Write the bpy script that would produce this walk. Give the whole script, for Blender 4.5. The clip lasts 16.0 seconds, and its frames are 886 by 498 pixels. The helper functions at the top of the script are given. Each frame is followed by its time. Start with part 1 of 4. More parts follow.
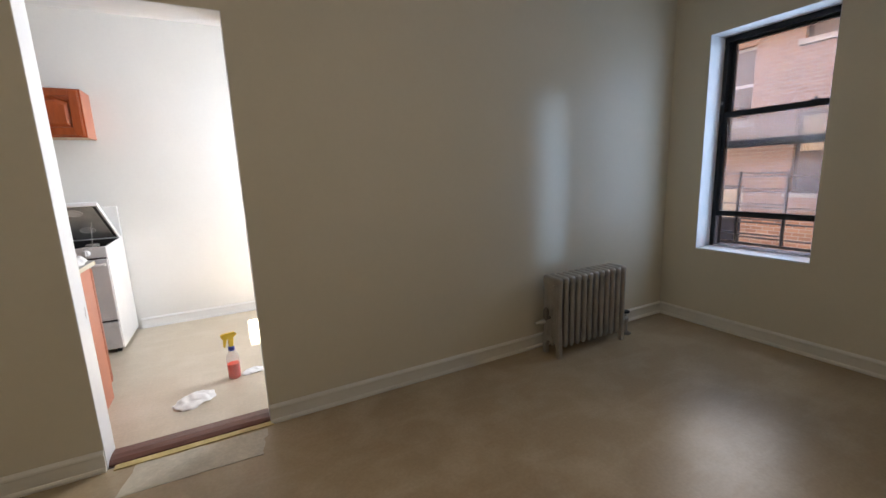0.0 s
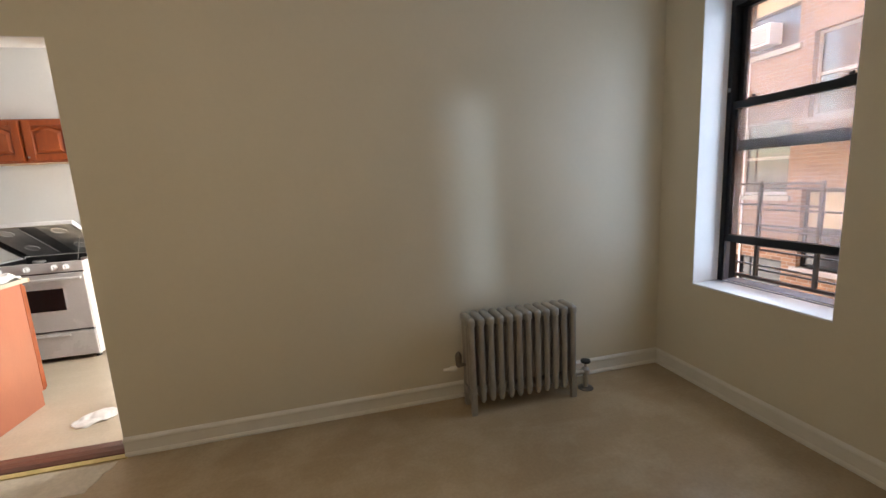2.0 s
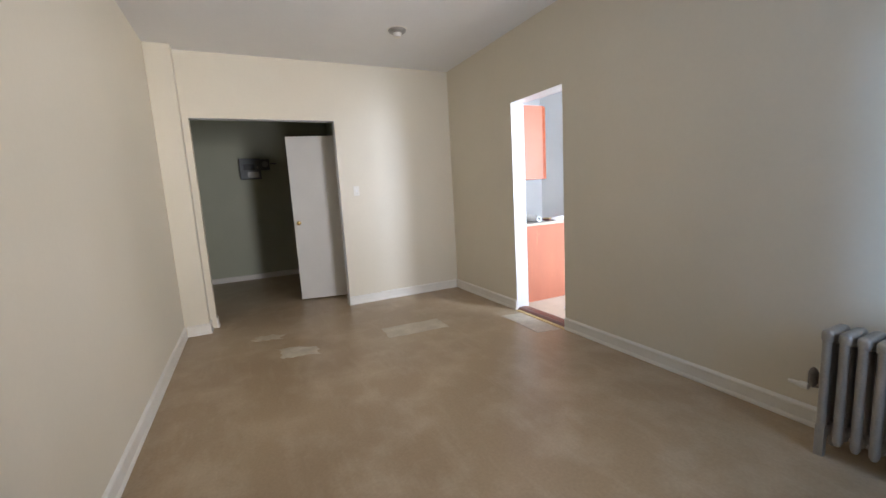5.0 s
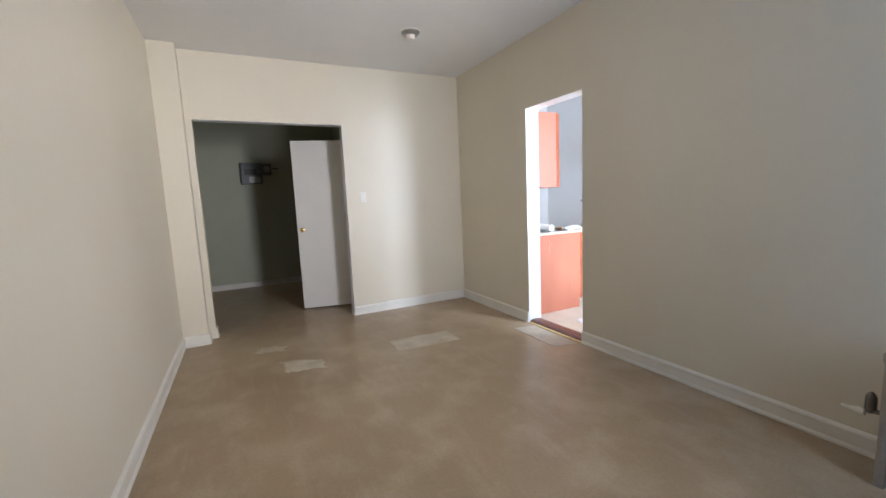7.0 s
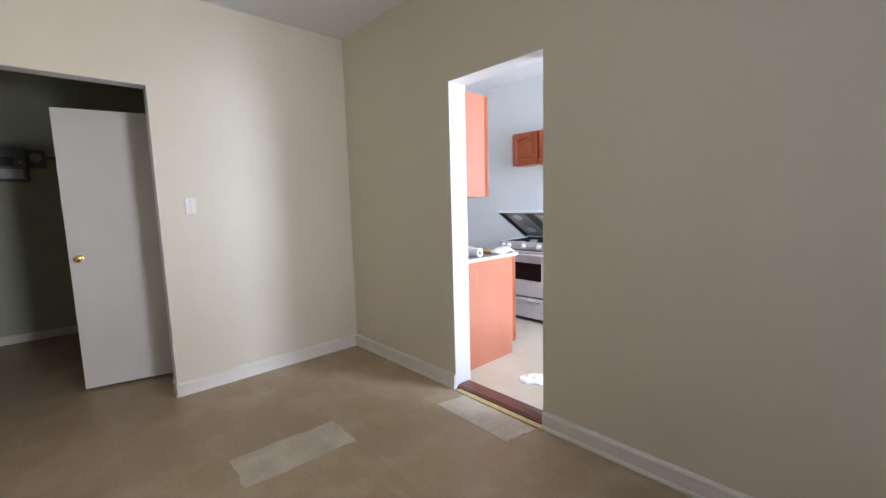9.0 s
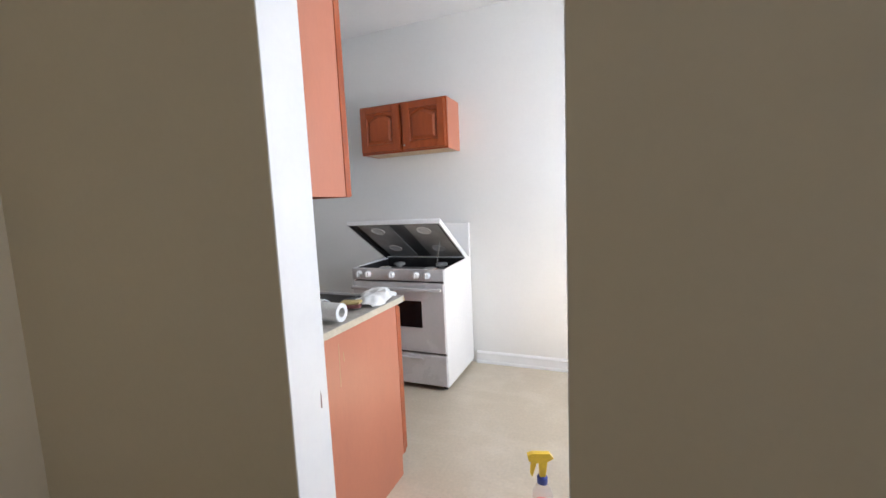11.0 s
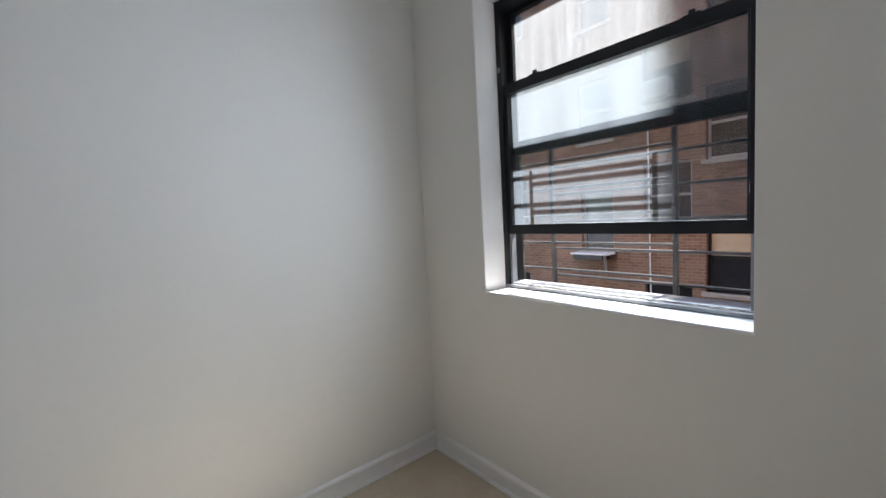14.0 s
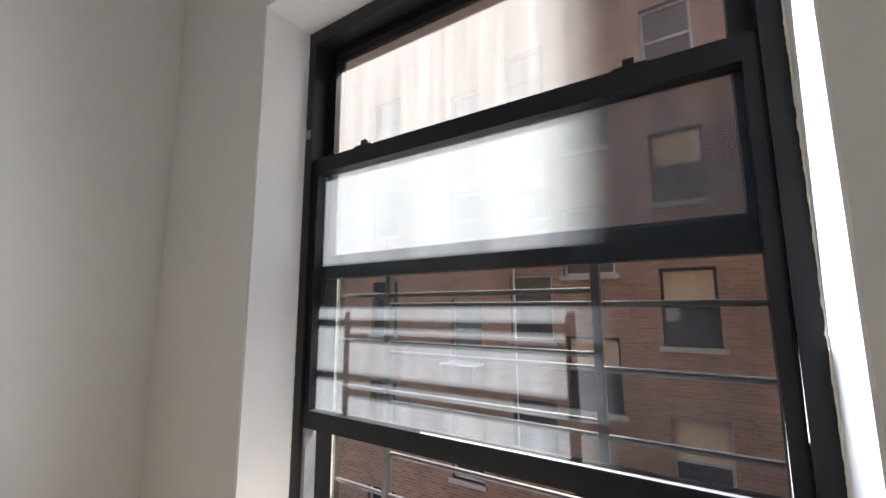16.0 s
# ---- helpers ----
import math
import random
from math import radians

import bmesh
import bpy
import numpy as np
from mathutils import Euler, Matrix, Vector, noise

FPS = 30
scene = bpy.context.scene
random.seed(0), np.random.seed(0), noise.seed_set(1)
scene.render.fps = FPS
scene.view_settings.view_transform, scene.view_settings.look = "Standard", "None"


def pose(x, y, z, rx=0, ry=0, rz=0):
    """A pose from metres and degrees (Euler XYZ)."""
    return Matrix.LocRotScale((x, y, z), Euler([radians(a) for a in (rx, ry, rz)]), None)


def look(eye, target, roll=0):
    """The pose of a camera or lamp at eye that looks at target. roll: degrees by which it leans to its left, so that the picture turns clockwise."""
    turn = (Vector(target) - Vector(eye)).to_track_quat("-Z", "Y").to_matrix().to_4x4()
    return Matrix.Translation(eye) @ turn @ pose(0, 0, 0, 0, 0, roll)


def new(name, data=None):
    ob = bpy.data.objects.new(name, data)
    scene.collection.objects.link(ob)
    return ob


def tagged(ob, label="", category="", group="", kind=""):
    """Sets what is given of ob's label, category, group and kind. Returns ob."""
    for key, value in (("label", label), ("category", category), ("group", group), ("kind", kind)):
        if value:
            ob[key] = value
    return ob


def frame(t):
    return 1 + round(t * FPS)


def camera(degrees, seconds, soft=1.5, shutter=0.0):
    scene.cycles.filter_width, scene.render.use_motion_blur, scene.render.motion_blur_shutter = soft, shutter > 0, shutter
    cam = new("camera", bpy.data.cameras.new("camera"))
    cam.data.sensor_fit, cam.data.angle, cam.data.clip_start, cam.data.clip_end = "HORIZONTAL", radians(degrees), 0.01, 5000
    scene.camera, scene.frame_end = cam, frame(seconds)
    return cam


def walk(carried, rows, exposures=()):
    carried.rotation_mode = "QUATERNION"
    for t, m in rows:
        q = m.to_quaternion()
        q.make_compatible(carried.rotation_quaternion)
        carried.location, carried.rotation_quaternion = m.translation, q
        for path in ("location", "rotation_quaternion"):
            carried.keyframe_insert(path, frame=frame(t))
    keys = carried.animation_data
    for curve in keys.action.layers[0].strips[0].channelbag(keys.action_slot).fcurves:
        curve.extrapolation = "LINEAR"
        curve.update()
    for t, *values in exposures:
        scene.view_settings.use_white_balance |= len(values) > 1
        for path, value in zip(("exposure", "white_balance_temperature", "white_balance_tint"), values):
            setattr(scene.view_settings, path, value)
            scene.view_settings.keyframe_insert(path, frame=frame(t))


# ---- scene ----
cam = camera(95.2, 16.0)

PATH = [
    (0, (-0.084, -2.35, 1.367), (0.815, -0.6, 1.01), -2.2),
    (0.5, (0.234, -2.384, 1.323), (0.969, -0.555, 0.984), -2.6),
    (1, (0.561, -2.314, 1.354), (1.164, -0.443, 0.989), -2.5),
    (1.5, (0.915, -2.328, 1.359), (1.42, -0.423, 1.015), -2.9),
    (2, (1.284, -2.414, 1.401), (1.733, -0.491, 1.082), -3.2),
    (2.5, (1.689, -2.337, 1.402), (2.131, -0.412, 1.087), -3.4),
    (3, (2.028, -2.328, 1.373), (2.166, -0.361, 1.039), -3.6),
    (3.5, (2.283, -2.344, 1.341), (1.845, -0.419, 1.017), -3.2),
    (4, (2.454, -2.23, 1.356), (1.383, -0.57, 1.045), -2.9),
    (4.5, (2.657, -2.387, 1.308), (1.107, -1.153, 1.033), -2.9),
    (5, (2.771, -2.542, 1.331), (0.984, -1.689, 1.05), -3.3),
    (7.5, (2.374, -2.616, 1.331), (0.604, -1.711, 1.109), -2.2),
    (8, (1.985, -2.448, 1.33), (0.295, -1.403, 1.105), -1.7),
    (8.5, (1.622, -2.293, 1.334), (0.034, -1.095, 1.121), -1.6),
    (9, (1.283, -1.974, 1.365), (-0.18, -0.629, 1.141), -1.6),
    (11.5, (-0.138, -0.557, 1.359), (-0.665, 1.36, 1.141), -3.1),
    (12, (-0.269, -0.291, 1.345), (-0.519, 1.68, 1.116), -3.6),
    (12.5, (-0.377, -0.043, 1.363), (-0.249, 1.938, 1.118), -3.8),
    (13, (-0.318, 0.209, 1.347), (0.204, 2.125, 1.108), -4.1),
    (13.5, (-0.258, 0.399, 1.366), (0.682, 2.152, 1.158), -3.9),
    (14, (-0.112, 0.554, 1.359), (1.154, 2.094, 1.195), -3.2),
    (14.5, (0.163, 0.634, 1.36), (1.614, 2.005, 1.241), -2.1),
    (15, (0.468, 0.706, 1.416), (2.028, 1.956, 1.37), -0.6),
    (15.5, (0.616, 0.848, 1.482), (2.239, 2.014, 1.568), 0.4),
    (16, (0.701, 0.997, 1.555), (2.363, 2.072, 1.84), -0.2),
]
EXPOSURES = [(0.0, 4.12, 6700, 14), (1.5, 4.34, 7250, 16), (2.5, 4.64, 8000, 14), (3.0, 4.75, 7900, 12), (3.5, 4.7, 9600, 13), (4.0, 4.7, 8700, 14), (4.5, 4.75, 6350, 14),
             (5.2, 4.88, 5900, 15), (7.5, 4.93, 5700, 14), (9.2, 4.68, 5750, 14), (11.5, 3.8, 6450, 14), (12.0, 3.58, 6250, 12), (12.5, 3.3, 6100, 11), (13.5, 2.65, 6050, 10), (14.5, 2.48, 6450, 12), (15.5, 2.55, 6650, 13), (16.0, 2.62, 6750, 14)]
walk(cam, [(t, look(eye, target, roll)) for t, eye, target, roll in PATH], EXPOSURES)


# ---- world, sun and exposure ----
SUN_WAY = Vector((-1.0, 0.12, -1.45)).normalized()
world = bpy.data.worlds.new("sky")
scene.world = world
world.use_nodes = True
wn = world.node_tree
sky = wn.nodes.new("ShaderNodeTexSky")
sky.sky_type = "NISHITA"
sky.sun_disc = False
sky.sun_elevation = radians(55.2)
sky.sun_rotation = radians(96.8)
wn.links.new(sky.outputs[0], wn.nodes["Background"].inputs[0])
wn.nodes["Background"].inputs[1].default_value = 0.15
sun = new("sun", bpy.data.lights.new("sun", "SUN"))
sun.data.energy = 5.0
sun.data.angle = radians(0.53)
sun.data.color = (1.0, 0.96, 0.90)
sun.matrix_world = look(Vector((12, 0, 20)), Vector((12, 0, 20)) + SUN_WAY)


def window_lamp(name, at, way, wide, high, power, colour, spread_angle):
    """Adds an area lamp in a window's opening that stands in for light from outside."""
    ob = new(name, bpy.data.lights.new(name, "AREA"))
    ob.data.shape, ob.data.size, ob.data.size_y = "RECTANGLE", wide, high
    ob.data.energy, ob.data.color, ob.data.spread = power, colour, radians(spread_angle)
    ob.matrix_world = look(Vector(at), Vector(at) + Vector(way))
    return ob


window_lamp("living_window_sky", (3.61, -0.68, 1.53), (-1, 0, 0), 0.70, 1.60, 0.50, (0.44, 0.68, 1.0), 165)
# added warm fill, aimed into the room
window_lamp("living_window_court", (3.46, -0.68, 1.50), (-1, -0.40, 0.07), 0.60, 1.50, 1.02, (1.0, 0.935, 0.84), 82)
# added slit lamp, only for the bluish streak above the radiator
window_lamp("living_wall_streak_lamp", (3.56, -0.98, 1.29), (-1.5, 1.0, 0.0), 0.04, 1.24, 0.0105, (0.40, 0.66, 1.0), 9)
window_lamp("kitchen_window_sky", (1.40, 1.20, 1.62), (-1, 0, -0.10), 0.66, 1.20, 3.0, (0.80, 0.90, 1.0), 150)


# ---- materials ----
def nodes_of(name):
    m = bpy.data.materials.new(name)
    m.use_nodes = True
    return m, m.node_tree, m.node_tree.nodes["Principled BSDF"]


def add(nt, kind, **values):
    n = nt.nodes.new(kind)
    for k, v in values.items():
        n.inputs[k].default_value = v
    return n


def coords(nt, scale=(1, 1, 1)):
    tc = nt.nodes.new("ShaderNodeTexCoord")
    mp = add(nt, "ShaderNodeMapping", Scale=scale)
    nt.links.new(tc.outputs["Object"], mp.inputs["Vector"])
    return mp.outputs[0]


def mixed(nt, fac, a, b, blend="MIX"):
    n = nt.nodes.new("ShaderNodeMix")
    n.data_type, n.blend_type = "RGBA", blend
    for s, v in ((0, fac), (6, a), (7, b)):
        if hasattr(v, "links"):
            nt.links.new(v, n.inputs[s])
        else:
            n.inputs[s].default_value = v if s == 0 else (*v, 1)
    return n.outputs[2]


def spread(nt, value, lo, hi, a=0.0, b=1.0):
    n = add(nt, "ShaderNodeMapRange")
    nt.links.new(value, n.inputs[0])
    for i, v in enumerate((lo, hi, a, b)):
        n.inputs[i + 1].default_value = v
    return n.outputs[0]


def noised(nt, vec, scale, detail=4.0, rough=0.55):
    n = add(nt, "ShaderNodeTexNoise", Scale=scale, Detail=detail, Roughness=rough)
    nt.links.new(vec, n.inputs["Vector"])
    return n.outputs[0]


def surface(name, a, b, scale=2.5, fine=90.0, rough=0.5, bump=0.08, metal=0.0, stretch=(1, 1, 1), wave=0.0, spec=0.5, coat=0.0, grit=0.08):
    """Two colours over large blotches, a fine grain, uneven gloss and fine relief."""
    m, nt, p = nodes_of(name)
    v = coords(nt, stretch)
    big = noised(nt, v, scale)
    small = noised(nt, v, fine, 3.0)
    col = mixed(nt, spread(nt, big, 0.32, 0.68), a, b)
    grain = mixed(nt, spread(nt, small, 0.25, 0.75), (1 - grit,) * 3, (1 + grit,) * 3)
    nt.links.new(mixed(nt, 1.0, col, grain, "MULTIPLY"), p.inputs["Base Color"])
    nt.links.new(spread(nt, big, 0.2, 0.8, rough * 0.85, min(1.0, rough * 1.18)), p.inputs["Roughness"])
    p.inputs["Metallic"].default_value = metal
    p.inputs["Specular IOR Level"].default_value = spec
    p.inputs["Coat Weight"].default_value = coat
    if bump:
        bn = add(nt, "ShaderNodeBump", Strength=bump, Distance=0.004)
        if wave:
            big2 = noised(nt, v, wave, 2.0)
            mx = add(nt, "ShaderNodeMath")
            nt.links.new(big2, mx.inputs[0])
            sm = add(nt, "ShaderNodeMath")
            sm.operation = "MULTIPLY"
            sm.inputs[1].default_value = 0.15
            nt.links.new(small, sm.inputs[0])
            nt.links.new(sm.outputs[0], mx.inputs[1])
            nt.links.new(mx.outputs[0], bn.inputs["Height"])
        else:
            nt.links.new(small, bn.inputs["Height"])
        nt.links.new(bn.outputs[0], p.inputs["Normal"])
    return m


CREAM = surface("cream_wall_paint", (0.72, 0.655, 0.52), (0.755, 0.69, 0.56), 1.1, 45, 0.45, 0.14, wave=3.0, grit=0.012)
# the wall cream again, with the hall's shade darkened into its colour
SHADED_HALL = surface("shaded_hall_cream", (0.43, 0.44, 0.325), (0.47, 0.48, 0.36), 1.1, 45, 0.5, 0.14, wave=3.0, grit=0.012)
WHITE_WALL = surface("white_kitchen_paint", (0.76, 0.755, 0.73), (0.79, 0.785, 0.765), 1.0, 45, 0.6, 0.14, wave=3.0, spec=0.25, grit=0.012)
CEILING = surface("ceiling_paint", (0.78, 0.77, 0.76), (0.82, 0.81, 0.80), 1.2, 30, 0.6, 0.3, wave=2.0, grit=0.012)
TRIM = surface("trim_gloss_paint", (0.79, 0.755, 0.68), (0.83, 0.795, 0.725), 6, 60, 0.32, 0.25, wave=14.0, grit=0.012)
REVEAL = surface("reveal_gloss_paint", (0.80, 0.80, 0.80), (0.83, 0.83, 0.83), 5, 60, 0.34, 0.3, wave=12.0, grit=0.012)
DOOR_PAINT = surface("door_white_paint", (0.75, 0.73, 0.69), (0.79, 0.77, 0.73), 2, 60, 0.38, 0.15, grit=0.012)
BLACK_FRAME = surface("black_window_metal", (0.008, 0.009, 0.011), (0.013, 0.014, 0.016), 8, 120, 0.38, 0.1, grit=0.03, spec=0.3)
GREY_TRACK = surface("grey_vinyl_track", (0.20, 0.21, 0.23), (0.26, 0.27, 0.29), 9, 120, 0.45, 0.1)
GUARD = surface("guard_bar_paint", (0.10, 0.094, 0.09), (0.16, 0.15, 0.142), 14, 120, 0.35, 0.15, metal=0.35)
CAST = surface("silver_radiator_paint", (0.37, 0.345, 0.315), (0.46, 0.435, 0.40), 9, 130, 0.36, 0.35, metal=0.45)
CAST_DARK = surface("tarnished_valve_metal", (0.16, 0.14, 0.12), (0.24, 0.21, 0.18), 20, 160, 0.42, 0.3, metal=0.6)
BRASS = surface("polished_brass", (0.62, 0.42, 0.14), (0.70, 0.50, 0.2), 20, 150, 0.22, 0.05, metal=1.0)
ENAMEL = surface("white_enamel", (0.80, 0.80, 0.80), (0.83, 0.83, 0.83), 3, 60, 0.22, 0.04, grit=0.03)
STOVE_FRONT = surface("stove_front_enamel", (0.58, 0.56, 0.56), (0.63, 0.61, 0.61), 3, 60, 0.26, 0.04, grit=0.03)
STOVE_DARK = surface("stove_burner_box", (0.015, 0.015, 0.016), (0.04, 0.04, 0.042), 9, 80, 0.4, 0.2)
LID_STEEL = surface("lid_underside_grey", (0.20, 0.205, 0.21), (0.27, 0.275, 0.28), 6, 90, 0.33, 0.1, metal=0.6)
LID_PALE = surface("lid_pale_steel", (0.36, 0.365, 0.37), (0.47, 0.475, 0.48), 8, 90, 0.4, 0.25, metal=0.1)
BLACK_GLASS = surface("black_oven_glass", (0.008, 0.008, 0.01), (0.012, 0.012, 0.014), 3, 60, 0.1, 0.0)
BURNER = surface("pale_cast_burner", (0.46, 0.45, 0.43), (0.60, 0.59, 0.57), 20, 150, 0.42, 0.3, metal=0.25)
GREY_METAL = surface("grey_burner_metal", (0.32, 0.31, 0.30), (0.42, 0.41, 0.40), 20, 150, 0.35, 0.2, metal=0.7)
STEEL = surface("sink_stainless", (0.26, 0.255, 0.25), (0.31, 0.305, 0.30), 4, 140, 0.45, 0.12, metal=0.55, stretch=(1, 6, 1))
STONE = surface("speckled_countertop", (0.36, 0.335, 0.30), (0.55, 0.52, 0.48), 28, 150, 0.35, 0.1)
CHERRY = surface("cherry_stained_wood", (0.29, 0.055, 0.012), (0.38, 0.08, 0.019), 5, 60, 0.3, 0.15, stretch=(5, 5, 0.8), coat=0.15)
LAMINATE = surface("orange_wood_laminate", (0.46, 0.160, 0.094), (0.51, 0.183, 0.108), 2.2, 45, 0.36, 0.02, stretch=(2, 2, 0.6), grit=0.025)
PALE_WOOD = surface("pale_cabinet_underside", (0.50, 0.33, 0.18), (0.58, 0.40, 0.23), 5, 60, 0.5, 0.1, stretch=(1, 5, 5))
SADDLE = surface("dark_red_wood_saddle", (0.115, 0.042, 0.03), (0.19, 0.075, 0.05), 6, 80, 0.3, 0.2, stretch=(0.8, 6, 6))
STRIP = surface("yellowed_edge_strip", (0.52, 0.38, 0.14), (0.66, 0.52, 0.24), 12, 90, 0.5, 0.2)
WORN = surface("worn_pale_tile", (0.47, 0.41, 0.31), (0.62, 0.555, 0.44), 7, 55, 0.55, 0.35)
PAPER = surface("white_paper", (0.80, 0.80, 0.79), (0.85, 0.85, 0.84), 12, 160, 0.85, 0.25)
CLOTH = surface("white_cotton_cloth", (0.72, 0.71, 0.70), (0.82, 0.81, 0.80), 18, 200, 0.9, 0.14)
YELLOW = surface("yellow_plastic", (0.78, 0.50, 0.03), (0.82, 0.55, 0.05), 8, 90, 0.35, 0.05)
BLUE = surface("blue_plastic", (0.03, 0.05, 0.25), (0.04, 0.07, 0.3), 8, 90, 0.35, 0.05)
SPONGE = surface("mustard_brush_block", (0.48, 0.36, 0.14), (0.56, 0.44, 0.2), 25, 200, 0.7, 0.4)
BRISTLE = surface("maroon_bristles", (0.16, 0.05, 0.05), (0.24, 0.09, 0.08), 60, 300, 0.8, 0.8, stretch=(1, 1, 0.2))
BLACK_PLASTIC = surface("black_plastic", (0.015, 0.015, 0.016), (0.025, 0.025, 0.027), 9, 90, 0.35, 0.05)
PANEL_GREY = surface("grey_panel_enamel", (0.12, 0.125, 0.13), (0.16, 0.165, 0.17), 6, 90, 0.42, 0.08)
LIMESTONE = surface("window_ledge_stone", (0.34, 0.31, 0.27), (0.42, 0.385, 0.34), 4, 60, 0.8, 0.4)
CURTAIN = surface("drawn_window_blind", (0.46, 0.36, 0.24), (0.54, 0.43, 0.30), 3, 40, 0.7, 0.2)
PALE_FRAME = surface("pale_window_frame", (0.36, 0.34, 0.32), (0.43, 0.41, 0.39), 3, 40, 0.5, 0.2)
DARK_GLASS = surface("far_dark_window_glass", (0.02, 0.022, 0.026), (0.035, 0.038, 0.043), 0.7, 6, 0.08, 0.0)
GROUND = surface("yard_concrete", (0.17, 0.165, 0.155), (0.24, 0.23, 0.215), 0.4, 20, 0.85, 0.5)


def lino(name, a, b, stain, rough, rough2, spec=0.5):
    """A walked-on sheet floor: blotches, scuffs, fine flecks and uneven shine."""
    m, nt, p = nodes_of(name)
    v = coords(nt)
    big = noised(nt, v, 0.8, 4.0, 0.5)
    mid = noised(nt, v, 3.0, 5.0, 0.55)
    worn = noised(nt, v, 1.1, 2.0, 0.4)
    fleck = noised(nt, v, 60.0, 2.0)
    col = mixed(nt, spread(nt, big, 0.3, 0.7), a, b)
    col = mixed(nt, spread(nt, mid, 0.47, 0.72, 0.0, 0.6), col, stain)
    drag = noised(nt, coords(nt, (0.7, 3.2, 1)), 2.2, 6.0, 0.65)
    col = mixed(nt, spread(nt, drag, 0.52, 0.72, 0.0, 0.34), col, stain)
    spots = noised(nt, v, 14.0, 3.0, 0.7)
    col = mixed(nt, spread(nt, spots, 0.60, 0.78, 0.0, 0.16), col, tuple(c * 0.62 for c in a))
    grain = mixed(nt, spread(nt, fleck, 0.3, 0.7), (0.94, 0.94, 0.94), (1.05, 1.05, 1.05))
    nt.links.new(mixed(nt, 1.0, col, grain, "MULTIPLY"), p.inputs["Base Color"])
    nt.links.new(spread(nt, worn, 0.3, 0.7, rough, rough2), p.inputs["Roughness"])
    p.inputs["Specular IOR Level"].default_value = spec
    bn = add(nt, "ShaderNodeBump", Strength=0.05, Distance=0.002)
    nt.links.new(noised(nt, v, 55.0, 2.0, 0.4), bn.inputs["Height"])
    nt.links.new(bn.outputs[0], p.inputs["Normal"])
    return m


FLOOR = lino("brown_sheet_floor", (0.37, 0.268, 0.165), (0.44, 0.335, 0.21), (0.54, 0.44, 0.31), 0.30, 0.38, 0.30)
KITCHEN_FLOOR = lino("beige_kitchen_sheet_floor", (0.53, 0.45, 0.34), (0.61, 0.525, 0.405), (0.69, 0.615, 0.51), 0.30, 0.42)


def brick_material(name, a, b, mortar):
    m, nt, p = nodes_of(name)
    tc = nt.nodes.new("ShaderNodeTexCoord")
    sp = nt.nodes.new("ShaderNodeSeparateXYZ")
    nt.links.new(tc.outputs["Object"], sp.inputs[0])
    cb = nt.nodes.new("ShaderNodeCombineXYZ")
    both = add(nt, "ShaderNodeMath")
    nt.links.new(sp.outputs[0], both.inputs[0])
    nt.links.new(sp.outputs[1], both.inputs[1])
    nt.links.new(both.outputs[0], cb.inputs[0])
    nt.links.new(sp.outputs[2], cb.inputs[1])
    br = nt.nodes.new("ShaderNodeTexBrick")
    br.inputs["Color1"].default_value, br.inputs["Color2"].default_value = (*a, 1), (*b, 1)
    br.inputs["Mortar"].default_value = (*mortar, 1)
    for k, v in (("Scale", 1.0), ("Brick Width", 0.215), ("Row Height", 0.075), ("Mortar Size", 0.008), ("Bias", -0.1)):
        br.inputs[k].default_value = v
    nt.links.new(cb.outputs[0], br.inputs["Vector"])
    blotch = noised(nt, tc.outputs["Object"], 0.5, 5.0, 0.6)
    soot = mixed(nt, spread(nt, blotch, 0.3, 0.7), (0.72, 0.72, 0.72), (1.15, 1.12, 1.1))
    nt.links.new(mixed(nt, 1.0, br.outputs[0], soot, "MULTIPLY"), p.inputs["Base Color"])
    p.inputs["Roughness"].default_value = 0.85
    bn = add(nt, "ShaderNodeBump", Strength=0.6, Distance=0.01)
    bn.invert = True
    nt.links.new(br.outputs["Fac"], bn.inputs["Height"])
    nt.links.new(bn.outputs[0], p.inputs["Normal"])
    return m


BRICK = brick_material("weathered_red_brick", (0.22, 0.118, 0.07), (0.32, 0.187, 0.115), (0.29, 0.25, 0.205))


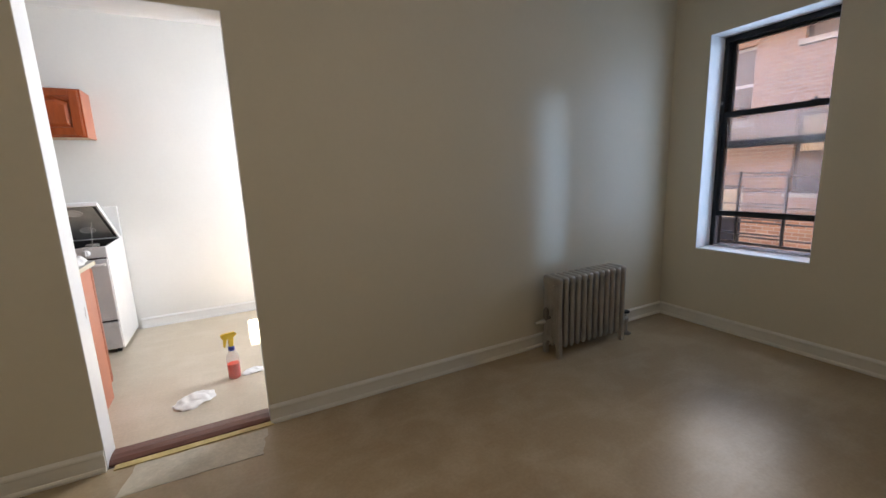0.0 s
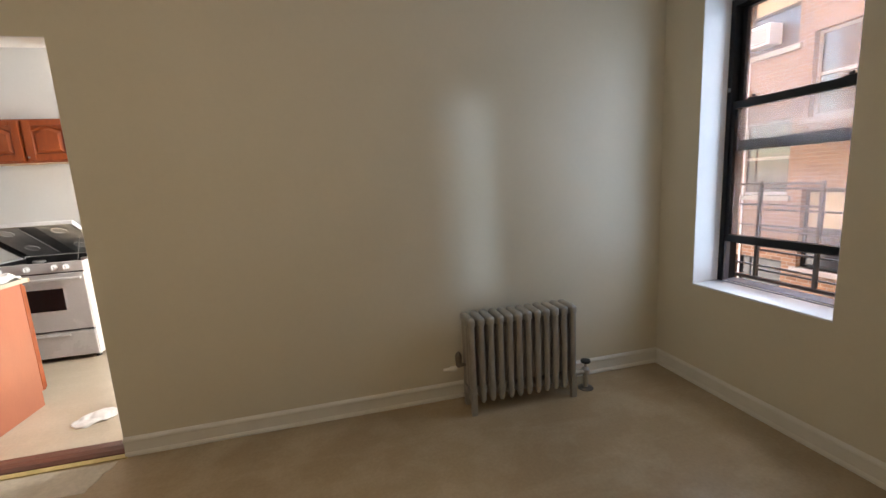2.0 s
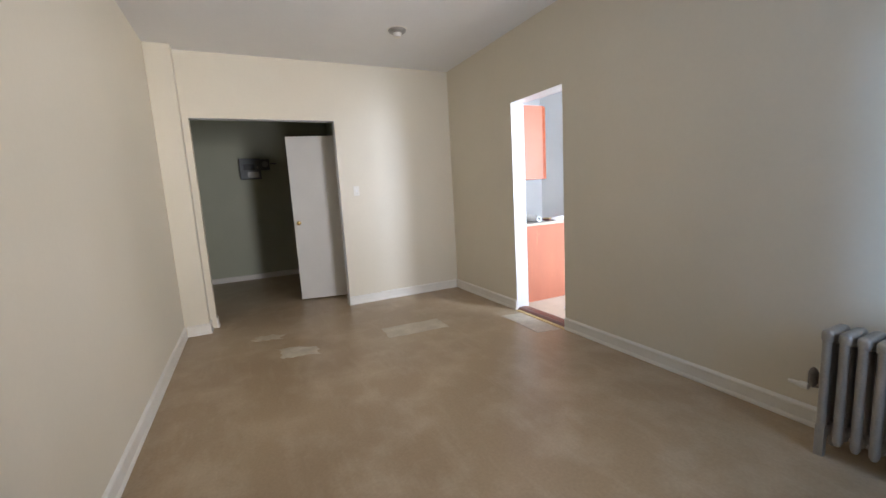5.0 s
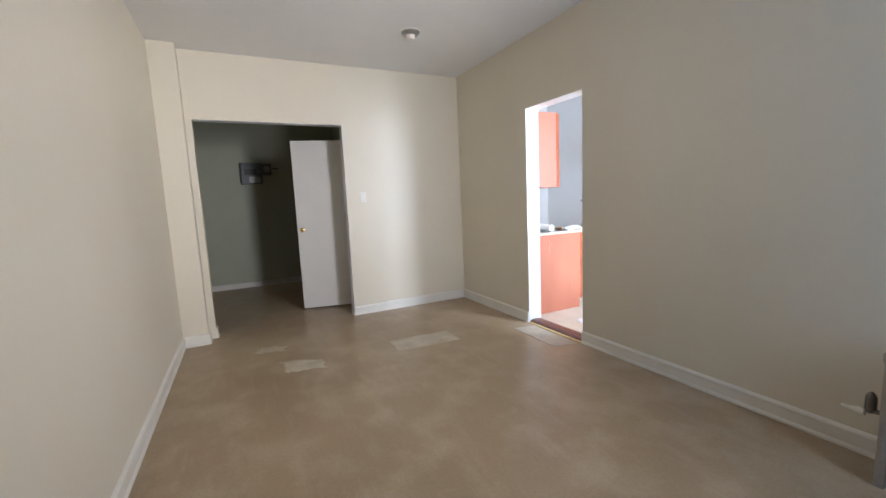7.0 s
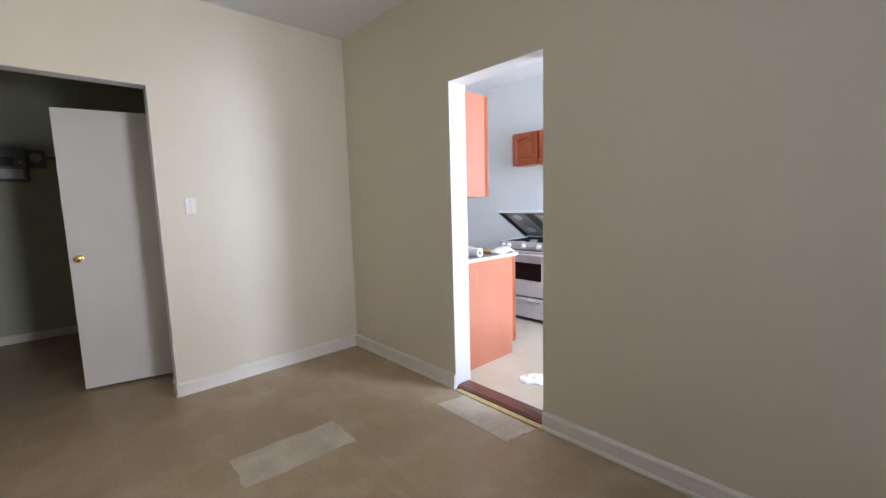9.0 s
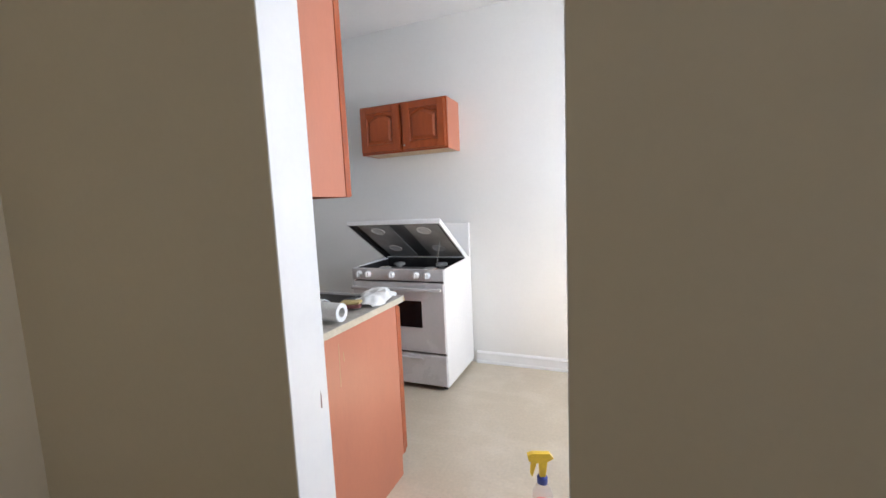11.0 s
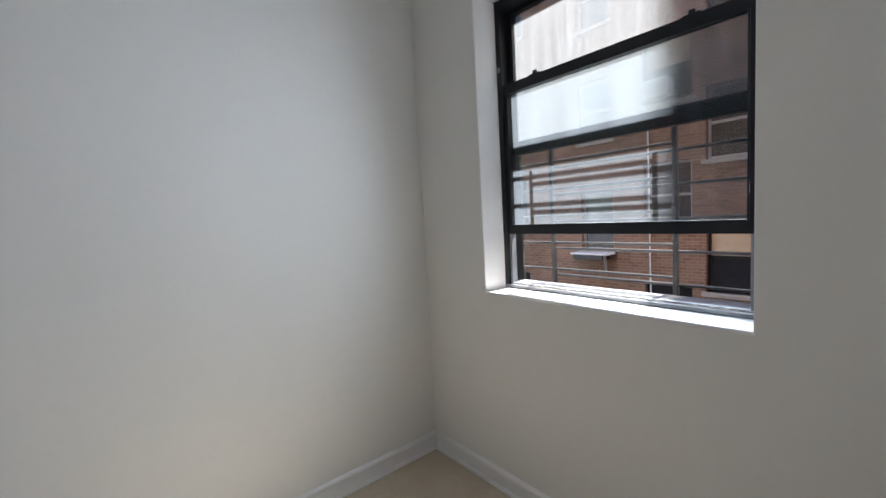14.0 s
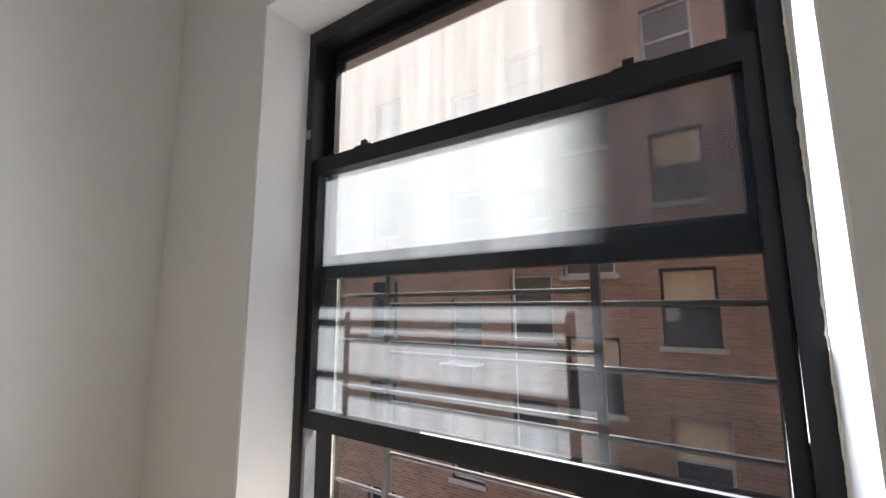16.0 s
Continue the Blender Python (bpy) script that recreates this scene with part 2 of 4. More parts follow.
def dusty_glass(name, low, high, tint=(0.185, 0.21, 0.24), streak=0.25):
    """Clear glass with a film of dust and dried runs that scatters the light that falls on it."""
    m, nt, p = nodes_of(name)
    out = nt.nodes["Material Output"]
    nt.nodes.remove(p)
    v = coords(nt)
    runs = noised(nt, coords(nt, (1, 22, 1.6)), 1.2, 6.0, 0.65)
    cloud = noised(nt, v, 2.6, 5.0, 0.6)
    mul = add(nt, "ShaderNodeMath")
    mul.operation = "MULTIPLY"
    nt.links.new(spread(nt, runs, 0.3, 0.7, 1 - streak, 1 + streak), mul.inputs[0])
    nt.links.new(spread(nt, cloud, 0.3, 0.7, low, high), mul.inputs[1])
    clear = add(nt, "ShaderNodeBsdfTransparent", Color=(0.93, 0.96, 0.955, 1))
    gloss = add(nt, "ShaderNodeBsdfGlossy", Roughness=0.02)
    fr = add(nt, "ShaderNodeLayerWeight", Blend=0.5)
    power = add(nt, "ShaderNodeMath")
    power.operation = "POWER"
    power.inputs[1].default_value = 4.0
    nt.links.new(fr.outputs["Facing"], power.inputs[0])
    pane = nt.nodes.new("ShaderNodeMixShader")
    nt.links.new(spread(nt, power.outputs[0], 0.0, 1.0, 0.02, 0.5), pane.inputs[0])
    nt.links.new(clear.outputs[0], pane.inputs[1])
    nt.links.new(gloss.outputs[0], pane.inputs[2])
    dust = add(nt, "ShaderNodeBsdfTranslucent", Color=(*tint, 1))
    film = nt.nodes.new("ShaderNodeMixShader")
    nt.links.new(mul.outputs[0], film.inputs[0])
    nt.links.new(pane.outputs[0], film.inputs[1])
    nt.links.new(dust.outputs[0], film.inputs[2])
    nt.links.new(film.outputs[0], out.inputs[0])
    return m


DUSTY = dusty_glass("dusty_window_glass", 0.19, 0.28)
DUSTIER = dusty_glass("thickly_dusty_window_glass", 0.30, 0.38, (0.25, 0.26, 0.27))
HAZY = dusty_glass("hazy_window_glass", 0.19, 0.24, (0.96, 0.97, 1.0), 0.03)


def liquid(name, colour, trans=0.85):
    m, nt, p = nodes_of(name)
    p.inputs["Base Color"].default_value = (*colour, 1)
    p.inputs["Roughness"].default_value = 0.12
    p.inputs["Transmission Weight"].default_value = trans
    p.inputs["IOR"].default_value = 1.33
    return m


RED_LIQUID = liquid("red_cleaning_liquid", (1.0, 0.10, 0.05), 0.08)


def clear_plastic(name):
    m, nt, p = nodes_of(name)
    clear = add(nt, "ShaderNodeBsdfTransparent", Color=(0.96, 0.95, 0.96, 1))
    p.inputs["Base Color"].default_value = (0.85, 0.83, 0.85, 1)
    p.inputs["Roughness"].default_value = 0.15
    mx = add(nt, "ShaderNodeMixShader", Fac=0.2)
    nt.links.new(clear.outputs[0], mx.inputs[1])
    nt.links.new(p.outputs[0], mx.inputs[2])
    nt.links.new(mx.outputs[0], nt.nodes["Material Output"].inputs[0])
    return m


CLEAR_PLASTIC = clear_plastic("clear_bottle_plastic")


# ---- building blocks ----
def box(bm, x0, x1, y0, y1, z0, z1):
    m = Matrix.LocRotScale(((x0 + x1) / 2, (y0 + y1) / 2, (z0 + z1) / 2), None, (x1 - x0, y1 - y0, z1 - z0))
    return bmesh.ops.create_cube(bm, size=1, matrix=m)["verts"]


def boxes(*dims, bevel=0.0, segments=2):
    bm = bmesh.new()
    for d in dims:
        box(bm, *d)
    if bevel:
        bmesh.ops.bevel(bm, geom=bm.edges[:], offset=bevel, segments=segments, affect="EDGES", profile=0.5)
    return bm


def rod(bm, a, b, r, seg=12, r2=None):
    a, b = Vector(a), Vector(b)
    q = (b - a).to_track_quat("Z", "Y").to_matrix().to_4x4()
    m = Matrix.Translation((a + b) / 2) @ q
    return bmesh.ops.create_cone(bm, cap_ends=True, segments=seg, radius1=r, radius2=r if r2 is None else r2, depth=(b - a).length, matrix=m)["verts"]


def rods(*dims, seg=12):
    bm = bmesh.new()
    for a, b, r in dims:
        rod(bm, a, b, r, seg)
    return bm


def lathe(profile, at=(0, 0, 0), turn=None, seg=24):
    """Turns (radius, height) pairs about z."""
    bm = bmesh.new()
    rings = []
    for r, h in profile:
        rings.append([bm.verts.new((r * math.cos(2 * math.pi * i / seg), r * math.sin(2 * math.pi * i / seg), h)) for i in range(seg)])
    for lo, hi in zip(rings, rings[1:]):
        for i in range(seg):
            bm.faces.new((lo[i], lo[(i + 1) % seg], hi[(i + 1) % seg], hi[i]))
    bm.faces.new(rings[0][::-1])
    bm.faces.new(rings[-1])
    if turn is not None:
        bmesh.ops.transform(bm, matrix=turn, verts=bm.verts)
    bmesh.ops.translate(bm, vec=at, verts=bm.verts)
    return bm


def prism(outline, axis, a, b):
    """Pushes a closed outline of pairs along an axis from a to b."""
    bm = bmesh.new()
    put = {"x": lambda u, v, w: (w, u, v), "y": lambda u, v, w: (u, w, v), "z": lambda u, v, w: (u, v, w)}[axis]
    ends = [[bm.verts.new(put(u, v, w)) for u, v in outline] for w in (a, b)]
    n = len(outline)
    for i in range(n):
        bm.faces.new((ends[0][i], ends[0][(i + 1) % n], ends[1][(i + 1) % n], ends[1][i]))
    bm.faces.new(ends[0][::-1])
    bm.faces.new(ends[1])
    bmesh.ops.recalc_face_normals(bm, faces=bm.faces)
    return bm


def base_of(ob):
    at = Vector((0, 0, 0))
    while ob:
        at += ob.location
        ob = ob.parent
    return at


def finish(name, bm, material, smooth):
    me = bpy.data.meshes.new(name)
    bm.to_mesh(me)
    bm.free()
    me.materials.append(material)
    if smooth:
        me.shade_smooth()
        me.set_sharp_from_angle(angle=radians(38))
    return new(name, me)


def part(name, bm, material, parent, label="", smooth=False):
    """One mesh under a thing or under a part; bm is in world metres."""
    bmesh.ops.translate(bm, vec=-base_of(parent), verts=bm.verts)
    ob = finish(name, bm, material, smooth)
    ob.parent = parent
    return tagged(ob, label)


def thing(name, at, label, category, group=""):
    ob = new(name)
    ob.location = at
    ob.empty_display_size = 0.1
    return tagged(ob, label, category, group)


def solid(name, bm, material, label, category, smooth=False, group=""):
    return tagged(finish(name, bm, material, smooth), label, category, group)


def structure(name, bm, material, label="", smooth=False):
    return tagged(finish(name, bm, material, smooth), label, "", "", "structure")

# ---- the setting ----
H = 2.87                                   # ceiling
NY, KY = 0.012, 0.172                      # living and kitchen faces of the wall between the rooms
EX, EXO = 3.44, 3.74                       # living room's outer wall
KEX, KEXO = 1.27, 1.56                     # kitchen's outer wall
KNY = 2.393                                # kitchen's far wall
WX, WXO = -2.165, -2.285                   # wall between living room and hall
SY = -3.24
DL, DR, DH = -0.78, -0.026, 2.19           # kitchen doorway
KWX = -3.2                                # kitchen's west wall
HX, HN, HS = -4.955, -1.06, -4.3           # hall

structure("floor_living_room", boxes((HX, EX, SY, NY, -0.12, 0.0), (HX, WXO, HS, SY, -0.12, 0.0)), FLOOR, "worn brown sheet floor with scuffs and dull shine")
structure("floor_kitchen", boxes((KWX, KEX, KY, KNY, -0.12, 0.0)), KITCHEN_FLOOR, "pale beige mottled kitchen sheet floor")
structure("ceiling", boxes((HX - 0.15, EXO, HS - 0.15, NY, H, H + 0.15), (KWX - 0.15, KEXO, NY, KNY + 0.15, H, H + 0.15)), CEILING, "uneven white plaster ceiling")
# two skins, so that each room has its own paint
MID = 0.09
structure("wall_north_living_room", boxes((WXO, DL, NY, MID, 0, H), (DR, EXO, NY, MID, 0, H), (DL, DR, NY, MID, DH, H)), CREAM, "cream painted plaster wall")
structure("wall_south_kitchen", boxes((KWX, DL, MID, KY, 0, H), (DR, KEXO, MID, KY, 0, H), (DL, DR, MID, KY, DH, H)), WHITE_WALL, "white painted plaster wall")
structure("doorway_lining", boxes((DL - 0.002, DL + 0.003, NY + 0.002, KY - 0.002, 0.0, DH), (DR - 0.003, DR + 0.002, NY + 0.002, KY - 0.002, 0.0, DH),
                                  (DL + 0.003, DR - 0.003, NY + 0.002, KY - 0.002, DH - 0.003, DH + 0.002)), REVEAL, "white gloss painted doorway lining")
LW = (-1.078, -0.285, 0.66, 2.385)         # living window: y0, y1, z0, z1
KW = (0.866, 1.93, 0.97, 2.362)            # kitchen window


def windowed(x0, x1, y0, y1, w):
    return boxes((x0, x1, y0, w[0], 0, H), (x0, x1, w[1], y1, 0, H), (x0, x1, w[0], w[1], 0, w[2]), (x0, x1, w[0], w[1], w[3], H))


structure("wall_east_living_room", windowed(EX, EXO, SY - 0.15, NY, LW), CREAM, "cream painted outer wall with a deep window opening")
structure("wall_east_kitchen", windowed(KEX, KEXO, KY, KNY + 0.15, KW), WHITE_WALL, "white painted outer wall with a deep window opening")
structure("wall_north_kitchen", boxes((KWX, KEX, KNY, KNY + 0.15, 0, H)), WHITE_WALL, "white painted plaster wall")
structure("wall_west_kitchen", boxes((KWX - 0.15, KWX, MID, KNY + 0.15, 0, H)), WHITE_WALL, "white painted plaster wall")
OY0, OY1, OH = -2.963, -1.50, 2.22         # opening to the hall
structure("wall_west_living_room", boxes((WXO, WX, OY1, NY, 0, H), (WXO, WX, SY, OY0, 0, H), (WXO, WX, OY0, OY1, OH, H)), CREAM, "cream wall with a wide opening to the hall")
structure("trim_hall_opening_lining", boxes((WXO + 0.002, WX - 0.002, OY1 - 0.003, OY1 + 0.002, 0.1, OH - 0.003), (WXO + 0.002, WX - 0.002, OY0 + 0.003, OY1, OH - 0.003, OH + 0.002)), REVEAL, "white painted lining of the hall opening")
structure("wall_south_living_room", boxes((WXO, EX, SY - 0.15, SY, 0, H)), CREAM, "cream painted plaster wall")
structure("wall_pier", boxes((WX, -2.0, SY, -3.02, 0, H), bevel=0.006), CREAM, "narrow cream boxed-out corner pier")
DHX0, DHX1 = -3.50, -2.59                  # doorway in the hall's north wall
structure("wall_north_hall", boxes((HX, DHX0, HN, HN + 0.12, 0, H), (DHX1, WXO, HN, HN + 0.12, 0, H), (DHX0, DHX1, HN, HN + 0.12, 2.16, H)), SHADED_HALL, "cream hall wall with a doorway, shade in its colour")
structure("wall_west_hall", boxes((HX - 0.15, HX, HS, 0.08, 0, H)), SHADED_HALL, "cream hall wall, shade in its colour")
structure("wall_south_hall", boxes((HX, WXO, HS - 0.15, HS, 0, H)), SHADED_HALL, "cream hall wall, shade in its colour")
structure("wall_east_hall", boxes((WXO, WXO + 0.15, HS - 0.15, SY - 0.15, 0, H)), SHADED_HALL, "cream hall wall, shade in its colour")
structure("wall_north_closet", boxes((HX, WXO, -0.07, 0.08, 0, H)), SHADED_HALL, "cream closet wall, shade in its colour")


def reveal(name, x0, x1, w, material):
    e = 0.004
    y0, y1, z0, z1 = w
    bm = boxes((x0 + 0.002, x1, y0 - 0.001, y0 + e, z0, z1), (x0 + 0.002, x1, y1 - e, y1 + 0.001, z0, z1), (x0 + 0.002, x1, y0 + e, y1 - e, z1 - e, z1 + 0.001))
    structure(name, bm, material, "white gloss painted window reveal")


reveal("trim_living_window_reveal", EX, EXO - 0.02, LW, REVEAL)
reveal("trim_kitchen_window_reveal", KEX, KEXO - 0.02, KW, REVEAL)


def sill(name, x0, x1, w):
    y0, y1, z0, z1 = w
    structure(name, boxes((x0 - 0.004, x1, y0 + 0.002, y1 - 0.002, z0 - 0.001, z0 + 0.012), bevel=0.004), REVEAL, "white gloss painted window sill with chipped edge")


sill("trim_living_window_sill", EX, EXO - 0.11, LW)
sill("trim_kitchen_window_sill", KEX, KEXO - 0.15, KW)

SKIRT = ((0, 0), (0.021, 0), (0.021, 0.012), (0.016, 0.022), (0.013, 0.024), (0.013, 0.082), (0.017, 0.088), (0.015, 0.098), (0.007, 0.106), (0, 0.110))
LOW = tuple((d, h * 0.94) for d, h in SKIRT)


def skirting(name, a, b, out, shape=SKIRT, paint=TRIM):
    """A moulded board along a wall from a to b, its face towards out."""
    a, b, out = Vector((*a, 0)), Vector((*b, 0)), Vector((*out, 0))
    bm = bmesh.new()
    ends = [[bm.verts.new(p + out * d + Vector((0, 0, h))) for d, h in shape] for p in (a, b)]
    n = len(shape)
    for i in range(n):
        bm.faces.new((ends[0][i], ends[0][(i + 1) % n], ends[1][(i + 1) % n], ends[1][i]))
    bm.faces.new(ends[0][::-1])
    bm.faces.new(ends[1])
    bmesh.ops.recalc_face_normals(bm, faces=bm.faces)
    structure(name, bm, paint, "white moulded skirting board with old paint")


skirting("baseboard_north_east", (DR, NY), (EX, NY), (0, -1))
skirting("baseboard_north_west", (WX, NY), (DL, NY), (0, -1))
skirting("baseboard_east", (EX, SY), (EX, NY - 0.021), (-1, 0))
skirting("baseboard_south", (-2.0, SY), (EX - 0.021, SY), (0, 1))
skirting("baseboard_pier", (-2.0, SY + 0.021), (-2.0, -3.02), (1, 0))
skirting("baseboard_pier_side", (WX, -3.02), (-1.985, -3.02), (0, 1))
skirting("baseboard_west_long", (WX, -1.098), (WX, NY - 0.021), (1, 0))
skirting("baseboard_west_short", (WX + 0.004, OY1), (WX + 0.004, -1.10), (1, 0), LOW)
skirting("baseboard_opening_north", (WXO, OY1), (WX + 0.02, OY1), (0, -1), tuple((d * 0.7, h) for d, h in SKIRT))
skirting("baseboard_opening_south", (WXO, OY0), (WX, OY0), (0, 1))
skirting("baseboard_hall_west", (HX, HS), (HX, HN), (1, 0), tuple((d, h * 0.8) for d, h in SKIRT))
skirting("baseboard_kitchen_north", (-1.0, KNY), (KEX, KNY), (0, -1), LOW, REVEAL)
skirting("baseboard_kitchen_north_west", (KWX, KNY), (-1.80, KNY), (0, -1), LOW, REVEAL)
skirting("baseboard_kitchen_east", (KEX, KY), (KEX, KNY - 0.021), (-1, 0), LOW, REVEAL)
skirting("baseboard_kitchen_south", (DR, KY), (KEX - 0.021, KY), (0, 1), LOW, REVEAL)
saddle = [(NY + 0.012, 0.0), (NY + 0.014, 0.012), (NY + 0.035, 0.024), (0.09, 0.027), (KY - 0.02, 0.022), (KY + 0.004, 0.004), (KY + 0.004, 0.0)]
structure("trim_door_saddle", prism(saddle, "x", DL + 0.004, DR - 0.004), SADDLE, "worn dark red wooden door saddle")
structure("trim_saddle_edge", boxes((DL + 0.03, DR + 0.012, NY - 0.03, NY + 0.012, 0.0, 0.007), bevel=0.002), STRIP, "yellowed strip along the door saddle")



def ragged(corners, jitter, seed):
    """A worn outline: the sides of a quad, broken up and pushed about."""
    pts = []
    for k, a in enumerate(corners):
        a, b = Vector(a), Vector(corners[(k + 1) % len(corners)])
        for i in range(7):
            p = a.lerp(b, i / 7)
            pts.append(p + jitter * Vector((noise.noise((p.x * 23, p.y * 23, seed)), noise.noise((p.x * 23, p.y * 23, seed + 9)))))
    return pts


# bare tiles where the floor finish has come away
for q, jit in ((((-1.05, -1.455), (-0.755, -1.47), (-0.722, -0.86), (-1.02, -0.85)), 0.022),
               (((-0.70, -0.245), (-0.085, -0.262), (-0.05, -0.035), (-0.66, -0.022)), 0.016),
               (((-1.08, -2.42), (-0.805, -2.408), (-0.768, -2.118), (-0.957, -2.11)), 0.05),
               (((-1.56, -2.60), (-1.42, -2.62), (-1.36, -2.38), (-1.50, -2.34)), 0.06)):
    structure("floor_patch", prism(ragged(q, jit, 4.0), "z", -0.002, 0.0018), WORN, "pale bare patch of old floor tile")

# the court outside
structure("ground", boxes((-250, 250, -250, 250, -6.4, -6.2)), GROUND, "grey concrete yard ground")
structure("own_house_lower_wall", boxes((HX - 0.15, EXO, HS - 0.15, KY, -6.2, -0.13), (HX - 0.15, KEXO, KY, 9.0, -6.2, -0.13)), BRICK)
structure("own_house_upper_wall", boxes((HX - 0.15, EXO, HS - 6.0, KY, H + 0.16, 14.0), (HX - 0.15, KEXO, KY, 9.0, H + 0.16, 14.0)), BRICK)
structure("own_house_side_wall", boxes((KWX - 0.4, KEXO, KNY + 0.16, 9.0, -0.12, H + 0.15), (EX, EXO, HS - 6.0, SY - 0.16, -0.12, H + 0.15)), BRICK)


def facade():
    """The brick house across the court, with its windows."""
    fx = 10.0
    house = thing("brick_house", (fx, 4.0, -6.2), "old brick apartment house across the court, in shade", "house")
    cols = [(-6.6, -5.5, 0), (-3.6, -2.5, 1), (-1.2, -0.25, 0), (0.8, 1.78, 0), (2.6, 3.72, 1), (3.72 + 0.28, 5.05, 0), (5.85, 6.75, 2), (8.6, 9.6, 0), (11.4, 12.4, 1)]
    rows = [8.12, 5.22, 2.32, -0.58, -3.48]
    holes = []
    for y0, y1, low in cols:
        for top in rows:
            t = top - (0.0, 1.42, 0.57)[low]
            holes.append((y0, y1, t - 1.55, t))
    y_lo, y_hi, z_lo, z_hi = -9.0, 14.0, -6.2, 12.9
    wall = bmesh.new()
    # upright strips between and through the columns of openings
    ys = [y_lo] + [v for c in cols for v in c[:2]] + [y_hi]
    for i in range(0, len(ys), 2):
        box(wall, fx, fx + 0.35, ys[i], ys[i + 1], z_lo, z_hi)
    for y0, y1, low in cols:
        z = z_lo
        for q in sorted((q for q in holes if q[0] == y0), key=lambda s: s[2]):
            box(wall, fx, fx + 0.35, y0, y1, z, q[2])
            z = q[3]
        box(wall, fx, fx + 0.35, y0, y1, z, z_hi)
    part("wall", wall, BRICK, house, "weathered red and buff brick wall")
    # unseen raised piece, placed to cut the sun across the kitchen window
    part("sun_block_wall", boxes((fx + 0.002, fx + 0.36, -3.4, 0.13, 12.9, 15.6)), BRICK, house)
    part("parapet", boxes((fx - 0.12, fx + 0.4, 0.13, 14.0, 12.9, 13.05)), LIMESTONE, house)
    part("roof", boxes((fx + 0.36, fx + 9, -9.0, 14.0, 12.0, 12.2)), GROUND, house)
    # unseen black sheet added close behind the openings to stop light
    part("dark_backing", boxes((fx + 0.6, fx + 0.7, -9.0, 14.0, -6.2, 12.0)), STOVE_DARK, house)
    for k, (y0, y1, z0, z1) in enumerate(holes):
        w = part("window", boxes((fx + 0.12, fx + 0.17, y0, y0 + 0.06, z0, z1), (fx + 0.12, fx + 0.17, y1 - 0.06, y1, z0, z1),
                                 (fx + 0.12, fx + 0.17, y0 + 0.06, y1 - 0.06, z1 - 0.06, z1), (fx + 0.12, fx + 0.17, y0 + 0.06, y1 - 0.06, z0, z0 + 0.06),
                                 (fx + 0.11, fx + 0.16, y0 + 0.06, y1 - 0.06, (z0 + z1) / 2 - 0.03, (z0 + z1) / 2 + 0.03)), PALE_FRAME if k % 3 == 0 or 30 <= k < 35 else BLACK_FRAME, house)
        part("pane", boxes((fx + 0.14, fx + 0.15, y0 + 0.06, y1 - 0.06, z0 + 0.06, (z0 + z1) / 2 - 0.03)), DARK_GLASS, w)
        part("pane", boxes((fx + 0.145, fx + 0.155, y0 + 0.06, y1 - 0.06, (z0 + z1) / 2 + 0.03, z1 - 0.06)), CURTAIN if k in (16, 17, 18, 26, 22, 9, 33) else DARK_GLASS, w)
        part("ledge", boxes((fx - 0.07, fx + 0.12, y0 - 0.08, y1 + 0.08, z0 - 0.1, z0)), LIMESTONE, house)
    unit = thing("air_conditioner", (fx, 4.72, 3.68), "white window air conditioner in a brick house window", "air conditioner")
    part("casing", boxes((fx - 0.22, fx + 0.12, 4.40, 4.94, 3.80, 4.2), bevel=0.015), ENAMEL, unit)
    part("grille", boxes(*[(fx - 0.235, fx - 0.221, 4.44, 4.90, 3.84 + 0.045 * i, 3.862 + 0.045 * i) for i in range(7)]), PANEL_GREY, unit)
    shelf = thing("window_shelf", (fx, 6.3, -0.3), "white shelf on a grey strut under a far window", "shelf")
    part("board", boxes((fx - 0.45, fx - 0.07, 5.75, 6.85, 0.115, 0.16), bevel=0.01), ENAMEL, shelf)
    # solid black block in place of the shadow below the board
    part("shelf_shadow", boxes((fx - 0.40, fx, 5.95, 6.80, -0.02, 0.115), bevel=0.01), BLACK_PLASTIC, shelf, "black block drawing the shadow under the shelf")
    part("strut", rods(((fx - 0.40, 5.88, 0.11), (fx - 0.01, 6.06, -0.42), 0.035), seg=8), PALE_FRAME, shelf)
    cable = thing("hanging_cable", (fx - 0.05, 4.9, -6.2), "thin white cable hanging down a brick wall", "cable")
    part("cable_run", rods(((fx - 0.03, 4.9, -2.0), (fx - 0.03, 4.93, 3.68), 0.02), seg=6), ENAMEL, cable)


facade()
structure("court_end_wall", boxes((KEXO, 10.3, 14.0, 14.3, -6.2, 9.0), (EXO, 10.3, -9.3, -9.0, -6.2, 14.0)), BRICK, "brick wall closing the court")


